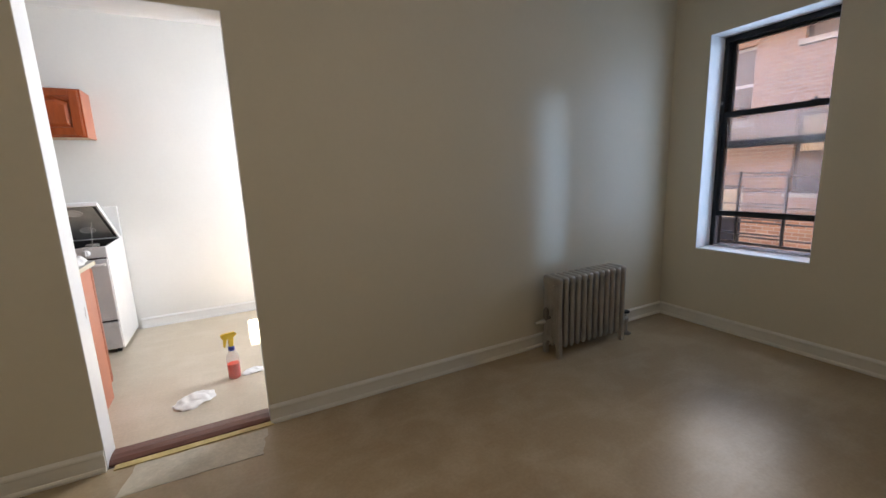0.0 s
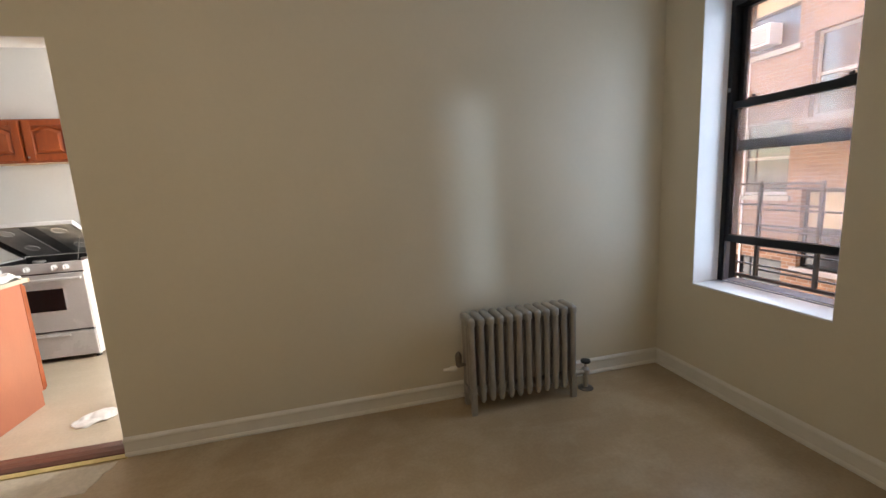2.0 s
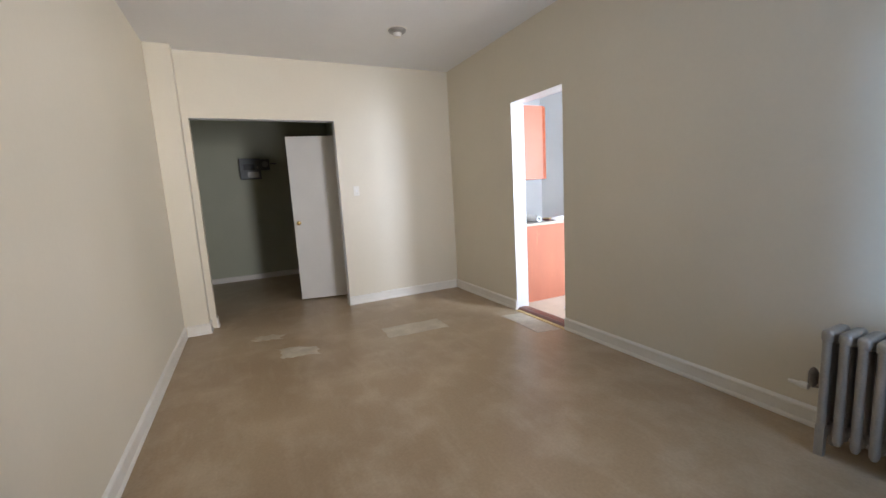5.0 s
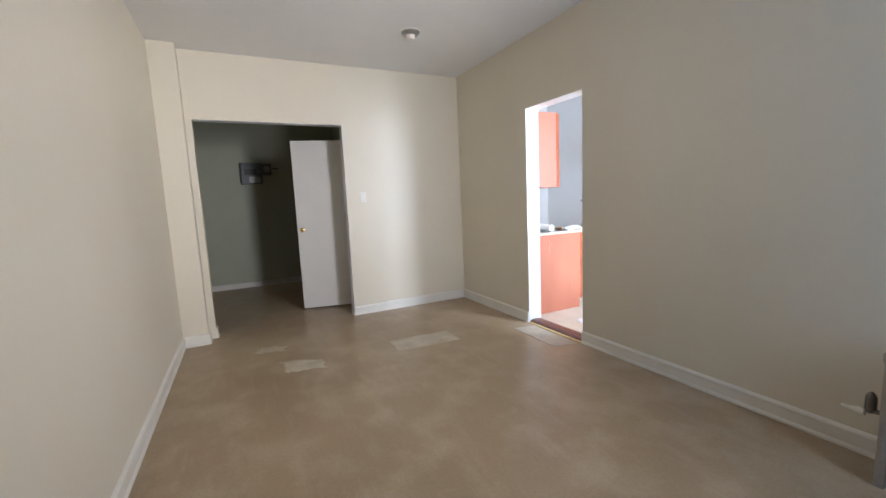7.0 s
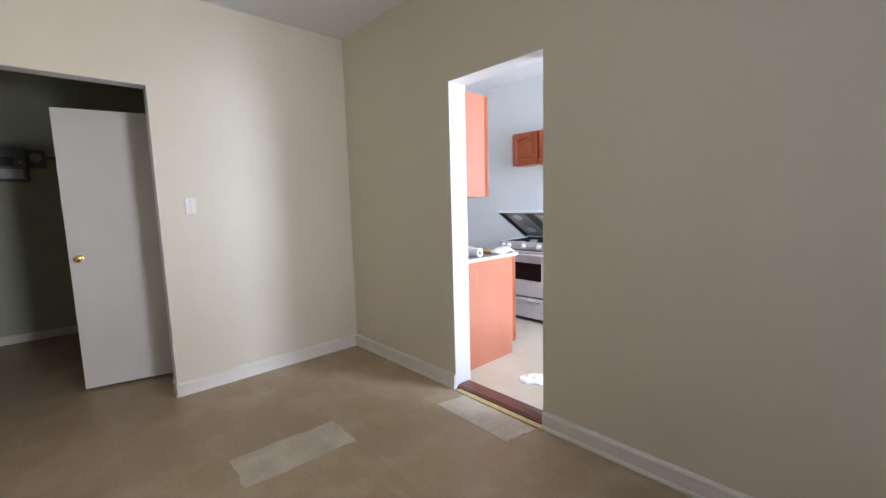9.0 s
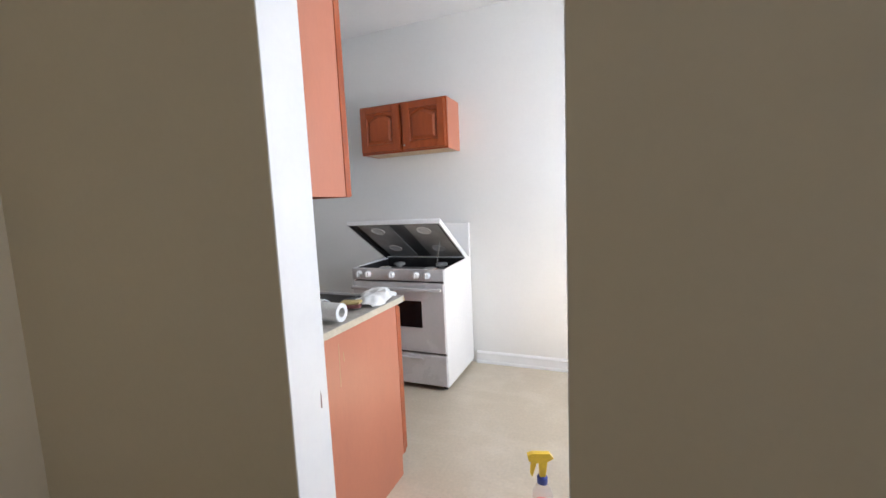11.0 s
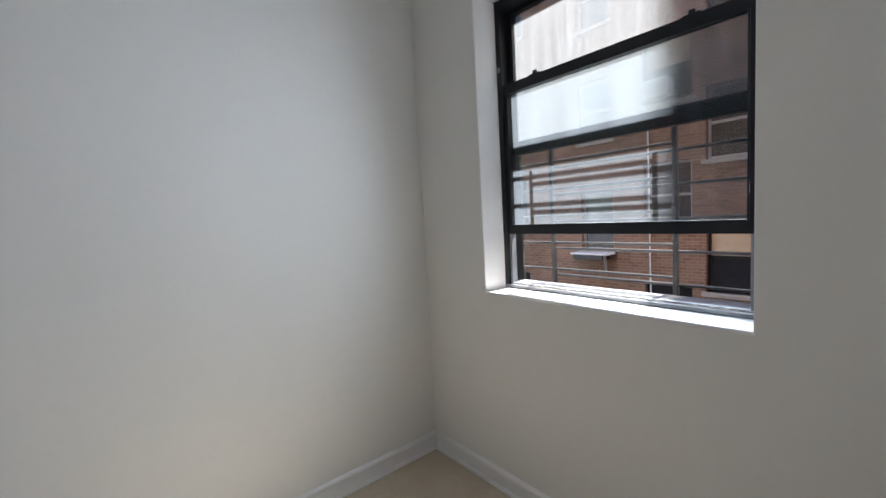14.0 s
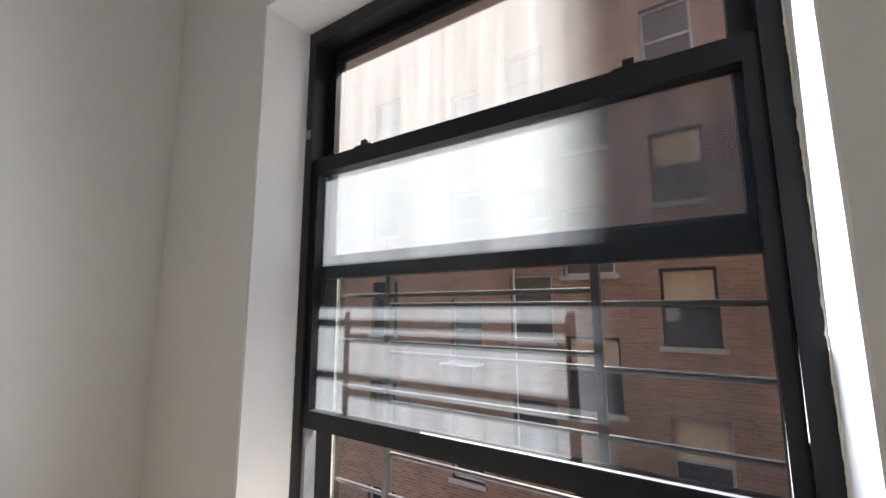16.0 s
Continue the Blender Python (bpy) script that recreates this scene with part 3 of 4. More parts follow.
# ---- windows ----
def sash(name, parent, x0, x1, y0, y1, z0, z1, stile, top, bottom, glass_x, film):
    s = part(name, boxes((x0, x1, y0, y0 + stile, z0, z1), (x0, x1, y1 - stile, y1, z0, z1),
                         (x0, x1, y0 + stile, y1 - stile, z1 - top, z1), (x0, x1, y0 + stile, y1 - stile, z0, z0 + bottom)), BLACK_FRAME, parent)
    glass = part("pane", boxes((glass_x, glass_x + 0.004, y0 + stile - 0.004, y1 - stile + 0.004, z0 + bottom - 0.004, z1 - top + 0.004)), film, s, "dusty streaked glass pane")
    glass.visible_shadow = False
    bead = 0.006
    part("glazing_bead", boxes((x0 - 0.003, x0, y0 + stile - bead, y0 + stile, z0 + bottom, z1 - top), (x0 - 0.003, x0, y1 - stile, y1 - stile + bead, z0 + bottom, z1 - top),
                               (x0 - 0.003, x0, y0 + stile, y1 - stile, z0 + bottom - bead, z0 + bottom), (x0 - 0.003, x0, y0 + stile, y1 - stile, z1 - top, z1 - top + bead)), BLACK_FRAME, s)
    return s


def sash_window(name, x, w, bottom, lift_bottom, lift_top, up_bottom, up_top, low_film, up_film, label):
    """A black double-hung window with its lower sash pushed up. x: its inner face."""
    y0, y1, z0, z1 = w
    win = tagged(new(name), label, "window", "", "structure")
    win.location = (x, (y0 + y1) / 2, z0)
    f = 0.035
    part("window_frame", boxes((x, x + 0.11, y0 + 0.004, y0 + f, bottom, z1 - 0.004), (x, x + 0.11, y1 - f, y1 - 0.004, bottom, z1 - 0.004),
                               (x, x + 0.11, y0 + f, y1 - f, z1 - 0.045, z1 - 0.004)), BLACK_FRAME, win, "black metal window frame")
    part("frame_sill", boxes((x + 0.012, x + 0.12, y0 + f, y1 - f, z0 + 0.013, bottom + 0.012), (x - 0.004, x + 0.012, y0 + 0.006, y1 - 0.006, z0 + 0.0125, bottom + 0.004), bevel=0.003), GREY_TRACK, win, "scuffed grey metal window track sill")
    part("side_track", boxes((x + 0.012, x + 0.045, y1 - f - 0.012, y1 - f, bottom + 0.012, lift_bottom)), GREY_TRACK, win)
    part("side_track", boxes((x + 0.012, x + 0.045, y0 + f, y0 + f + 0.012, bottom + 0.012, lift_bottom)), GREY_TRACK, win)
    low = sash("lower_sash", win, x + 0.012, x + 0.045, y0 + 0.02, y1 - 0.02, lift_bottom, lift_top, 0.037, 0.045, 0.045, x + 0.03, low_film)
    sash("upper_sash", win, x + 0.055, x + 0.088, y0 + 0.03, y1 - 0.03, up_bottom, up_top, 0.037, 0.04, 0.062, x + 0.07, up_film)
    for fy in (0.2, 0.8):
        yc = y0 + (y1 - y0) * fy
        part("sash_lock", boxes((x + 0.016, x + 0.04, yc - 0.03, yc + 0.03, lift_top, lift_top + 0.008), (x + 0.022, x + 0.034, yc - 0.008, yc + 0.012, lift_top + 0.008, lift_top + 0.024), bevel=0.003), BLACK_FRAME, low)
    for k, (yy, za, zb) in enumerate(((y1 - 0.004, bottom, z1 - 0.01), (y0 + 0.004, bottom, z1 - 0.01))):
        side = -1 if k == 0 else 1
        edge = [(yy, za)] + [(yy + side * (0.002 + 0.003 * max(0.0, noise.noise((k * 7.0, i * 0.31, 2.0)) + 0.1) + 0.002 * max(0.0, noise.noise((k * 3.0, i * 0.83, 9.0)))), za + (zb - za) * i / 220) for i in range(221)] + [(yy, zb)]
        part("paint_edge", prism(edge, "x", x - 0.0016, x), TRIM, win, "ragged white paint edge")
    low_edge = [(y0 + 0.006, bottom + 0.001)] + [(y0 + 0.006 + (y1 - y0 - 0.012) * i / 170, bottom + 0.007 + 0.006 * max(0.0, noise.noise((i * 0.27, 5.0, 1.0)) + 0.1)) for i in range(171)] + [(y1 - 0.006, bottom + 0.001)]
    part("paint_edge", prism(low_edge, "x", x + 0.009, x + 0.0118), TRIM, win, "ragged white paint edge")
    part("tilt_latch", boxes((x - 0.006, x, y1 - 0.03, y1 - 0.012, lift_top + 0.06, lift_top + 0.085), bevel=0.002), GREY_TRACK, win)
    return win


sash_window("window_1", 3.632, LW, 0.672, 0.935, 1.795, 1.50, 2.365, HAZY, HAZY, "black double-hung window with its lower sash raised")
sash_window("window_2", 1.412, KW, 0.995, 1.25, 1.968, 1.635, 2.335, DUSTY, DUSTIER, "black double-hung kitchen window, lower sash raised, dusty glass")


def window_guard(x, y0, y1, posts, top, step, count, label):
    g = thing("window_guard", (x, (y0 + y1) / 2, top - step * count), label, "window guard", "child guards outside the windows")
    low = top - step * (count - 1) - 0.08
    for p in posts:
        part("post", boxes((x - 0.012, x + 0.012, p - 0.009, p + 0.009, low, top + 0.015), bevel=0.003), GUARD, g)
    for i in range(count):
        z = top - step * i
        part("bar", rods(((x, posts[1] - 0.01, z), (x, y1, z), 0.0065), seg=8), GUARD, g, smooth=True)
        part("bar", rods(((x + 0.004, y0, z - 0.028), (x + 0.004, posts[0] + 0.01, z - 0.028), 0.0065), seg=8), GUARD, g, smooth=True)
    part("foot_rail", boxes((x - 0.01, x + 0.01, y0, y1, low - 0.015, low + 0.005)), GUARD, g)
    part("side_rail", boxes((x - 0.01, x + 0.01, y1 - 0.012, y1, low, top + 0.01)), GUARD, g)
    part("side_rail", boxes((x - 0.01, x + 0.01, y0, y0 + 0.012, low, top + 0.01)), GUARD, g)


window_guard(3.80, -1.10, -0.25, (-0.41, -0.75), 1.29, 0.128, 5, "dark metal telescoping guard outside the living room window")
window_guard(1.585, 0.85, 1.95, (1.75, 1.19), 1.720, 0.131, 6, "dark metal telescoping guard outside the kitchen window")


# ---- living room ----
def radiator():
    x0, x1, n = 1.905, 2.632, 12
    yf, yb, top = -0.25, -0.075, 0.612
    rad = thing("radiator", ((x0 + x1) / 2, (yf + yb) / 2, 0), "silver painted cast-iron steam radiator by the cream wall", "radiator")
    step = (x1 - x0) / n
    r = 0.019
    for i in range(n):
        xc = x0 + step * (i + 0.5)
        end = i in (0, n - 1)
        bm = bmesh.new()
        for k, y in enumerate((yf + r, (yf + yb) / 2, yb - r)):
            foot = 0.0 if end and k != 1 else 0.075
            rr = r if k != 1 else r * 0.8
            hi = top - 0.052
            rings = [(foot, 0.85 if end and k != 1 else 0.55), (foot + 0.018, 0.75 if end else 0.95), (foot + 0.05, 0.8 if end else 1.0), (0.16, 1.0), (hi - 0.03, 1.0), (hi, 0.98), (hi + 0.018, 0.82), (hi + 0.03, 0.35)]
            prev = None
            for z, s in rings:
                ring = [bm.verts.new((xc + rr * s * math.cos(a), y + rr * s * math.sin(a) * 1.1, z)) for a in (2 * math.pi * j / 14 for j in range(14))]
                if prev:
                    for j in range(14):
                        bm.faces.new((prev[j], prev[(j + 1) % 14], ring[(j + 1) % 14], ring[j]))
                else:
                    bm.faces.new(ring[::-1])
                prev = ring
            bm.faces.new(prev)
        part("section", bm, CAST, rad, smooth=True)
        part("section_top", boxes((xc - step * 0.41, xc + step * 0.41, yf, yb, top - 0.062, top), bevel=0.02, segments=4), CAST, rad, smooth=True)
        part("section_link", boxes((xc - 0.0145, xc + 0.0145, yf + 0.012, yb - 0.012, 0.105, 0.15), bevel=0.012, segments=3), CAST, rad, smooth=True)
        if end:
            part("end_web", boxes((xc - 0.008, xc + 0.008, yf + 0.02, yb - 0.02, 0.10, top - 0.055), bevel=0.003), CAST, rad)
            for y, out in ((yf + 0.001, 1), (yb - 0.001, -1)):
                foot = [(y, 0.0), (y + out * 0.03, 0.0), (y + out * 0.032, 0.025), (y + out * 0.03, 0.075), (y + out * 0.06, 0.12), (y + out * 0.06, 0.15), (y, 0.15)]
                part("foot", prism(foot, "x", xc - 0.017, xc + 0.017), CAST, rad)
    for zh in (0.13, top - 0.05):
        part("hub", rods(((x0 + 0.01, (yf + yb) / 2, zh), (x1 - 0.01, (yf + yb) / 2, zh), 0.025), seg=14), CAST, rad, smooth=True)
    yv = -0.165
    part("air_valve", lathe([(0.008, 0), (0.016, 0.01), (0.02, 0.02), (0.02, 0.075), (0.014, 0.09), (0.005, 0.1)], (1.868, yv, 0.29), seg=14), CAST_DARK, rad, "tarnished air valve", True)
    part("vent_pipe", rods(((1.91, yv, 0.305), (1.86, yv, 0.30), 0.011), seg=10), CAST_DARK, rad, smooth=True)
    part("vent_plug", lathe([(0.006, 0), (0.017, 0.004), (0.017, 0.035), (0.011, 0.05), (0.009, 0.085)], (1.855, yv, 0.285), pose(0, 0, 0, 0, -90, 0), 14), TRIM, rad, "paint-covered plug", True)
    vx = 2.735
    part("steam_pipe", rods(((vx, yv, 0.0), (vx, yv, 0.12), 0.017), ((2.63, yv, 0.12), (vx, yv, 0.12), 0.018), seg=12), CAST, rad, smooth=True)
    part("pipe_collar", lathe([(0.05, 0), (0.05, 0.004), (0.03, 0.01), (0.02, 0.012)], (vx, yv, 0.0), seg=20), CAST_DARK, rad, smooth=True)
    valve = part("steam_valve", lathe([(0.018, 0), (0.026, 0.008), (0.026, 0.04), (0.018, 0.05), (0.009, 0.056), (0.008, 0.085)], (vx, yv, 0.095), seg=16), CAST, rad, smooth=True)
    part("valve_wheel", lathe([(0.012, 0), (0.03, 0.004), (0.033, 0.012), (0.03, 0.02), (0.012, 0.024)], (vx, yv, 0.178), seg=20), BLACK_PLASTIC, valve, "dark round valve wheel", True)


radiator()


def light_switch():
    s = thing("light_switch", (WX, -1.307, 1.34), "white toggle light switch on the cream wall", "light switch")
    part("plate", boxes((WX - 0.001, WX + 0.006, -1.342, -1.272, 1.34, 1.455), bevel=0.003), TRIM, s)
    part("toggle", boxes((WX + 0.006, WX + 0.016, -1.312, -1.302, 1.388, 1.409), bevel=0.002), REVEAL, s)
    for z in (1.362, 1.433):
        part("screw", rods(((WX + 0.005, -1.307, z), (WX + 0.0075, -1.307, z), 0.0035), seg=10), GREY_METAL, s)


light_switch()


def ceiling_fixture():
    c = thing("ceiling_lampholder", (-1.05, -1.067, H), "bare round grey lampholder on the white ceiling", "ceiling light")
    part("base", lathe([(0.085, 0.0), (0.085, -0.012), (0.07, -0.028), (0.05, -0.034)][::-1], (-1.05, -1.067, H), seg=28), GREY_METAL, c, smooth=True)
    part("socket", lathe([(0.034, -0.07), (0.036, -0.04), (0.045, -0.03)], (-1.05, -1.067, H), seg=20), TRIM, c, smooth=True)
    part("canopy_ring", lathe([(0.088, -0.006), (0.094, -0.004), (0.094, 0.0), (0.086, 0.002)], (-1.05, -1.067, H), seg=28), TRIM, c, smooth=True)


ceiling_fixture()


# ---- hall ----
def hall_door():
    a, b = Vector((-2.79, -2.0, 0)), Vector((-2.594, -1.111, 0))
    along = (b - a).normalized()
    turn = Matrix.Translation((a.x, a.y, 0)) @ Matrix.Rotation(math.atan2(along.y, along.x), 4, "Z")
    width, thick = (b - a).length, 0.038
    d = tagged(new("door_1"), "plain white flush hall door standing open", "door", "", "structure")

    def placed(bm):
        bmesh.ops.transform(bm, matrix=turn, verts=bm.verts)
        return bm

    part("door_leaf", placed(boxes((0, width, 0, thick, 0.02, 2.125), bevel=0.002)), DOOR_PAINT, d)
    for side in (-1, 1):
        y = 0 if side < 0 else thick
        knob = lathe([(0.027, 0), (0.027, 0.004), (0.012, 0.008), (0.011, 0.022), (0.02, 0.028), (0.026, 0.04), (0.023, 0.052), (0.01, 0.058)], (0, 0, 0), pose(0, 0, 0, 90 if side < 0 else -90, 0, 0), 20)
        bmesh.ops.translate(knob, vec=(0.062, y, 1.03), verts=knob.verts)
        part("door_knob", placed(knob), BRASS, d, "round brass door knob", True)
    part("latch_plate", placed(boxes((-0.0015, 0.0, 0.008, 0.03, 0.97, 1.03))), BRASS, d)
    for z in (0.22, 1.1, 1.95):
        part("hinge", placed(rods(((width + 0.004, 0.0, z), (width + 0.004, 0.0, z + 0.09), 0.007), seg=10)), GREY_METAL, d)


hall_door()


def breaker_panel():
    x = HX
    p = thing("breaker_panel", (x, -2.4, 1.72), "dark grey electric breaker panel on the hall wall", "breaker panel")
    part("box", boxes((x, x + 0.09, -2.56, -2.235, 1.72, 2.065), bevel=0.006), PANEL_GREY, p)
    part("cover", boxes((x + 0.09, x + 0.098, -2.55, -2.245, 1.73, 2.055), bevel=0.003), PANEL_GREY, p)
    part("paper_label", boxes((x + 0.098, x + 0.0995, -2.44, -2.27, 1.745, 1.84)), GREY_METAL, p, "pale paper label")
    part("switch_recess", boxes((x + 0.098, x + 0.104, -2.50, -2.33, 1.87, 1.965), bevel=0.004), BLACK_PLASTIC, p, "black breaker switches")
    part("latch", boxes((x + 0.098, x + 0.106, -2.30, -2.27, 1.9, 1.93), bevel=0.002), GREY_METAL, p)
    m = thing("meter_box", (x, -2.17, 1.87), "small dark grey meter box beside the breaker panel", "meter box")
    part("box", boxes((x, x + 0.085, -2.233, -2.09, 1.87, 2.05), bevel=0.008), PANEL_GREY, m)
    part("dial", lathe([(0.05, 0), (0.05, 0.015), (0.042, 0.025)], (x + 0.085, -2.165, 1.965), pose(0, 0, 0, 0, 90, 0), 20), GREY_METAL, m, "round pale dial", True)
    c = thing("conduit", (x, -2.2, 2.05), "grey pipe conduit up the hall wall", "conduit")
    part("pipe", rods(((x + 0.02, -2.08, 1.98), (x + 0.02, -1.98, 1.975), 0.012), seg=10), PANEL_GREY, c)


breaker_panel()


# ---- kitchen ----
def punched(outline, holes, z0, z1):
    """A flat plate with round holes, as a bmesh."""
    cu = bpy.data.curves.new("plate", "CURVE")
    cu.dimensions, cu.fill_mode = "2D", "BOTH"
    cu.extrude = (z1 - z0) / 2
    for pts in [outline] + [[(cx + r * math.cos(2 * math.pi * i / 24), cy + r * math.sin(2 * math.pi * i / 24)) for i in range(24)] for cx, cy, r in holes]:
        s = cu.splines.new("POLY")
        s.points.add(len(pts) - 1)
        for p, (u, v) in zip(s.points, pts):
            p.co = (u, v, 0, 1)
        s.use_cyclic_u = True
    ob = bpy.data.objects.new("plate", cu)
    me = bpy.data.meshes.new_from_object(ob)
    bm = bmesh.new()
    bm.from_mesh(me)
    bmesh.ops.translate(bm, vec=(0, 0, (z0 + z1) / 2), verts=bm.verts)
    bpy.data.objects.remove(ob)
    bpy.data.curves.remove(cu)
    bpy.data.meshes.remove(me)
    return bm


def stove():
    x0, x1, yf, yb, top = -1.788, -1.026, 1.772, 2.375, 0.905
    s = thing("gas_stove", ((x0 + x1) / 2, (yf + yb) / 2, 0), "white gas stove with its cooktop propped open", "stove")
    for a, b in ((x0, x0 + 0.012), (x1 - 0.012, x1)):
        part("side_panel", prism([(yf + 0.012, 0.035), (yb, 0.035), (yb, 0.925), (yf + 0.03, top), (yf + 0.012, top - 0.01)], "x", a, b), ENAMEL, s, "white enamel side panel")
    part("back_panel", boxes((x0 + 0.012, x1 - 0.012, yb - 0.01, yb, 0.035, 0.92)), ENAMEL, s)
    part("inner_body", boxes((x0 + 0.012, x1 - 0.012, yf + 0.04, yb - 0.01, 0.06, 0.80)), STOVE_DARK, s)
    part("burner_tray", boxes((x0 + 0.012, x1 - 0.012, yf + 0.03, yb - 0.01, 0.80, 0.835)), STOVE_DARK, s, "black open burner box")
    part("burner_box_liner", boxes((x0 + 0.012, x0 + 0.015, yf + 0.03, yb - 0.012, 0.836, 0.902), (x1 - 0.015, x1 - 0.012, yf + 0.03, yb - 0.012, 0.836, 0.902), (x0 + 0.015, x1 - 0.015, yb - 0.07, yb - 0.012, 0.836, 0.915), (x0 + 0.015, x1 - 0.015, yf + 0.029, yf + 0.034, 0.836, 0.9)), STOVE_DARK, s, "black sheet metal liner")
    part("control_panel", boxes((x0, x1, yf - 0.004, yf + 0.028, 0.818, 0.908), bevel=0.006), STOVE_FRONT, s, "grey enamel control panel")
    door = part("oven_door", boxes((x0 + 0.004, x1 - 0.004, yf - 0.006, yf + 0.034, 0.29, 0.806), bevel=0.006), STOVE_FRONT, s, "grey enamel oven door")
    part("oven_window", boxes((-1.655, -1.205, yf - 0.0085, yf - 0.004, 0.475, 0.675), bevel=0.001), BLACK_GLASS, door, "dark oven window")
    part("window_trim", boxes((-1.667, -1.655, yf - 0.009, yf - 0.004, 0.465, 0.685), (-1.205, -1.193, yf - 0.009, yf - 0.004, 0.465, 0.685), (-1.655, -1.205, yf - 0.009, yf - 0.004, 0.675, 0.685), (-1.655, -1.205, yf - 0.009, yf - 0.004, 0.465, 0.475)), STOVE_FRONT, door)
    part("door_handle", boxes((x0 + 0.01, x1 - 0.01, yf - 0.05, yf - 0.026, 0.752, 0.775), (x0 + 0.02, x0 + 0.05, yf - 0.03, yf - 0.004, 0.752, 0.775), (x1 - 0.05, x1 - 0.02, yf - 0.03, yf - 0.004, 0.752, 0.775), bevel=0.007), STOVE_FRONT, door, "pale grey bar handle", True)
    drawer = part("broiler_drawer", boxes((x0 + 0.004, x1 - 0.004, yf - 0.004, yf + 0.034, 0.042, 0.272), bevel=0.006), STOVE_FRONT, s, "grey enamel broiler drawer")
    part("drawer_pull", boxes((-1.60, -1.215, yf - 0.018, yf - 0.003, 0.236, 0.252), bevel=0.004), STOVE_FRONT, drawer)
    for lx in (x0 + 0.03, x1 - 0.06):
        for ly in (yf + 0.05, yb - 0.08):
            part("foot", boxes((lx, lx + 0.03, ly, ly + 0.03, 0.0, 0.06)), BLACK_PLASTIC, s)
    for kx in (-1.72, -1.642, -1.44, -1.238, -1.152):
        k = part("knob", lathe([(0.026, 0), (0.026, 0.008), (0.022, 0.012), (0.02, 0.028), (0.016, 0.03)], (kx, yf - 0.004, 0.863), pose(0, 0, 0, 90, 0, 0), 18), ENAMEL, s, "white round knob", True)
        part("knob_grip", boxes((kx - 0.005, kx + 0.005, yf - 0.044, yf - 0.03, 0.843, 0.883), bevel=0.003), ENAMEL, k)
    part("backguard", boxes((x0, x1, yb - 0.018, yb + 0.008, 0.92, 1.205), bevel=0.006), ENAMEL, s, "white enamel backguard")
    for bx in (-1.60, -1.21):
        for by in (1.95, 2.19):
            part("burner", lathe([(0.02, 0), (0.025, 0.03), (0.048, 0.035), (0.05, 0.05), (0.04, 0.056), (0.02, 0.058)], (bx, by, 0.835), seg=18), BURNER, s, "pale grey burner head", True)
        part("gas_tube", rods(((bx, 1.80, 0.85), (bx, 2.19, 0.852), 0.009), seg=8), GREY_METAL, s, smooth=True)
    part("gas_tube", rods(((x0 + 0.03, 1.82, 0.848), (x1 - 0.03, 1.82, 0.848), 0.011), ((x0 + 0.2, 2.07, 0.865), (x1 - 0.2, 2.07, 0.865), 0.006), seg=8), GREY_METAL, s, smooth=True)
    # raised cooktop: laid flat first, then turned up about its rear edge
    hinge, length = (2.308, 0.928), 0.648
    lift = math.atan2(1.262 - hinge[1], hinge[0] - 1.755)
    turn = Matrix.Translation((0, hinge[0], hinge[1])) @ Matrix.Rotation(-lift, 4, "X")

    def up(bm):
        bmesh.ops.transform(bm, matrix=turn, verts=bm.verts)
        return bm

    holes = [(hx, hy, 0.052) for hx in (-1.60, -1.21) for hy in (-0.50, -0.19)]
    top_plate = part("cooktop", up(punched([(x0, -length), (x1, -length), (x1, 0), (x0, 0)], holes, 0.0, 0.006)), ENAMEL, s, "white cooktop propped up, burner holes open")
    rim = 0.03
    part("cooktop_rim", up(boxes((x0, x1, -length, -length + 0.012, -rim, -0.0002), (x0, x0 + 0.012, -length + 0.012, 0, -rim, -0.0002), (x1 - 0.012, x1, -length + 0.012, 0, -rim, -0.0002))), ENAMEL, top_plate)
    # black strips that draw the shadow along the rim's inner edges
    part("rim_shade", up(boxes((x0 + 0.013, x1 - 0.013, -length + 0.012, -length + 0.016, -rim, -0.005), (x0 + 0.0122, x0 + 0.0162, -length + 0.016, -0.01, -rim, -0.005), (x1 - 0.0162, x1 - 0.0122, -length + 0.016, -0.01, -rim, -0.005), (x0 + 0.0165, x0 + 0.05, -length + 0.016, -0.01, -0.0075, -0.0045), (x1 - 0.04, x1 - 0.0165, -length + 0.016, -0.01, -0.0075, -0.0045))), STOVE_DARK, top_plate, "black strips for the shadow inside the rim")
    part("underside", up(punched([(x0 + 0.014, -length + 0.014), (x1 - 0.014, -length + 0.014), (x1 - 0.014, -0.01), (x0 + 0.014, -0.01)], holes, -0.004, -0.0008)), LID_STEEL, top_plate, "dark grey steel underside")
    for a, b in ((-1.725, -1.462), (-1.335, -1.072)):
        hs = [h for h in holes if a < h[0] < b]
        part("underside_plate", up(punched([(a, -length + 0.028), (b, -length + 0.028), (b, -0.03), (a, -0.03)], [(u, v, 0.05) for u, v, r in hs], -0.0085, -0.0045)), LID_PALE, top_plate, "pale steel strip")
    for hx, hy, r in holes:
        part("drip_ring", up(lathe([(r + 0.004, -0.0095), (r + 0.002, -0.014), (r - 0.008, -0.012), (r * 0.7, -0.007), (r * 0.2, -0.006)][::-1], (hx, hy, 0.0), seg=20)), ENAMEL, top_plate, "white burner bowl", True)
    part("prop_rod", rods(((x1 - 0.13, 1.93, 0.835), (x1 - 0.12, 2.02, 1.09), 0.003), seg=6), GREY_METAL, s)


stove()


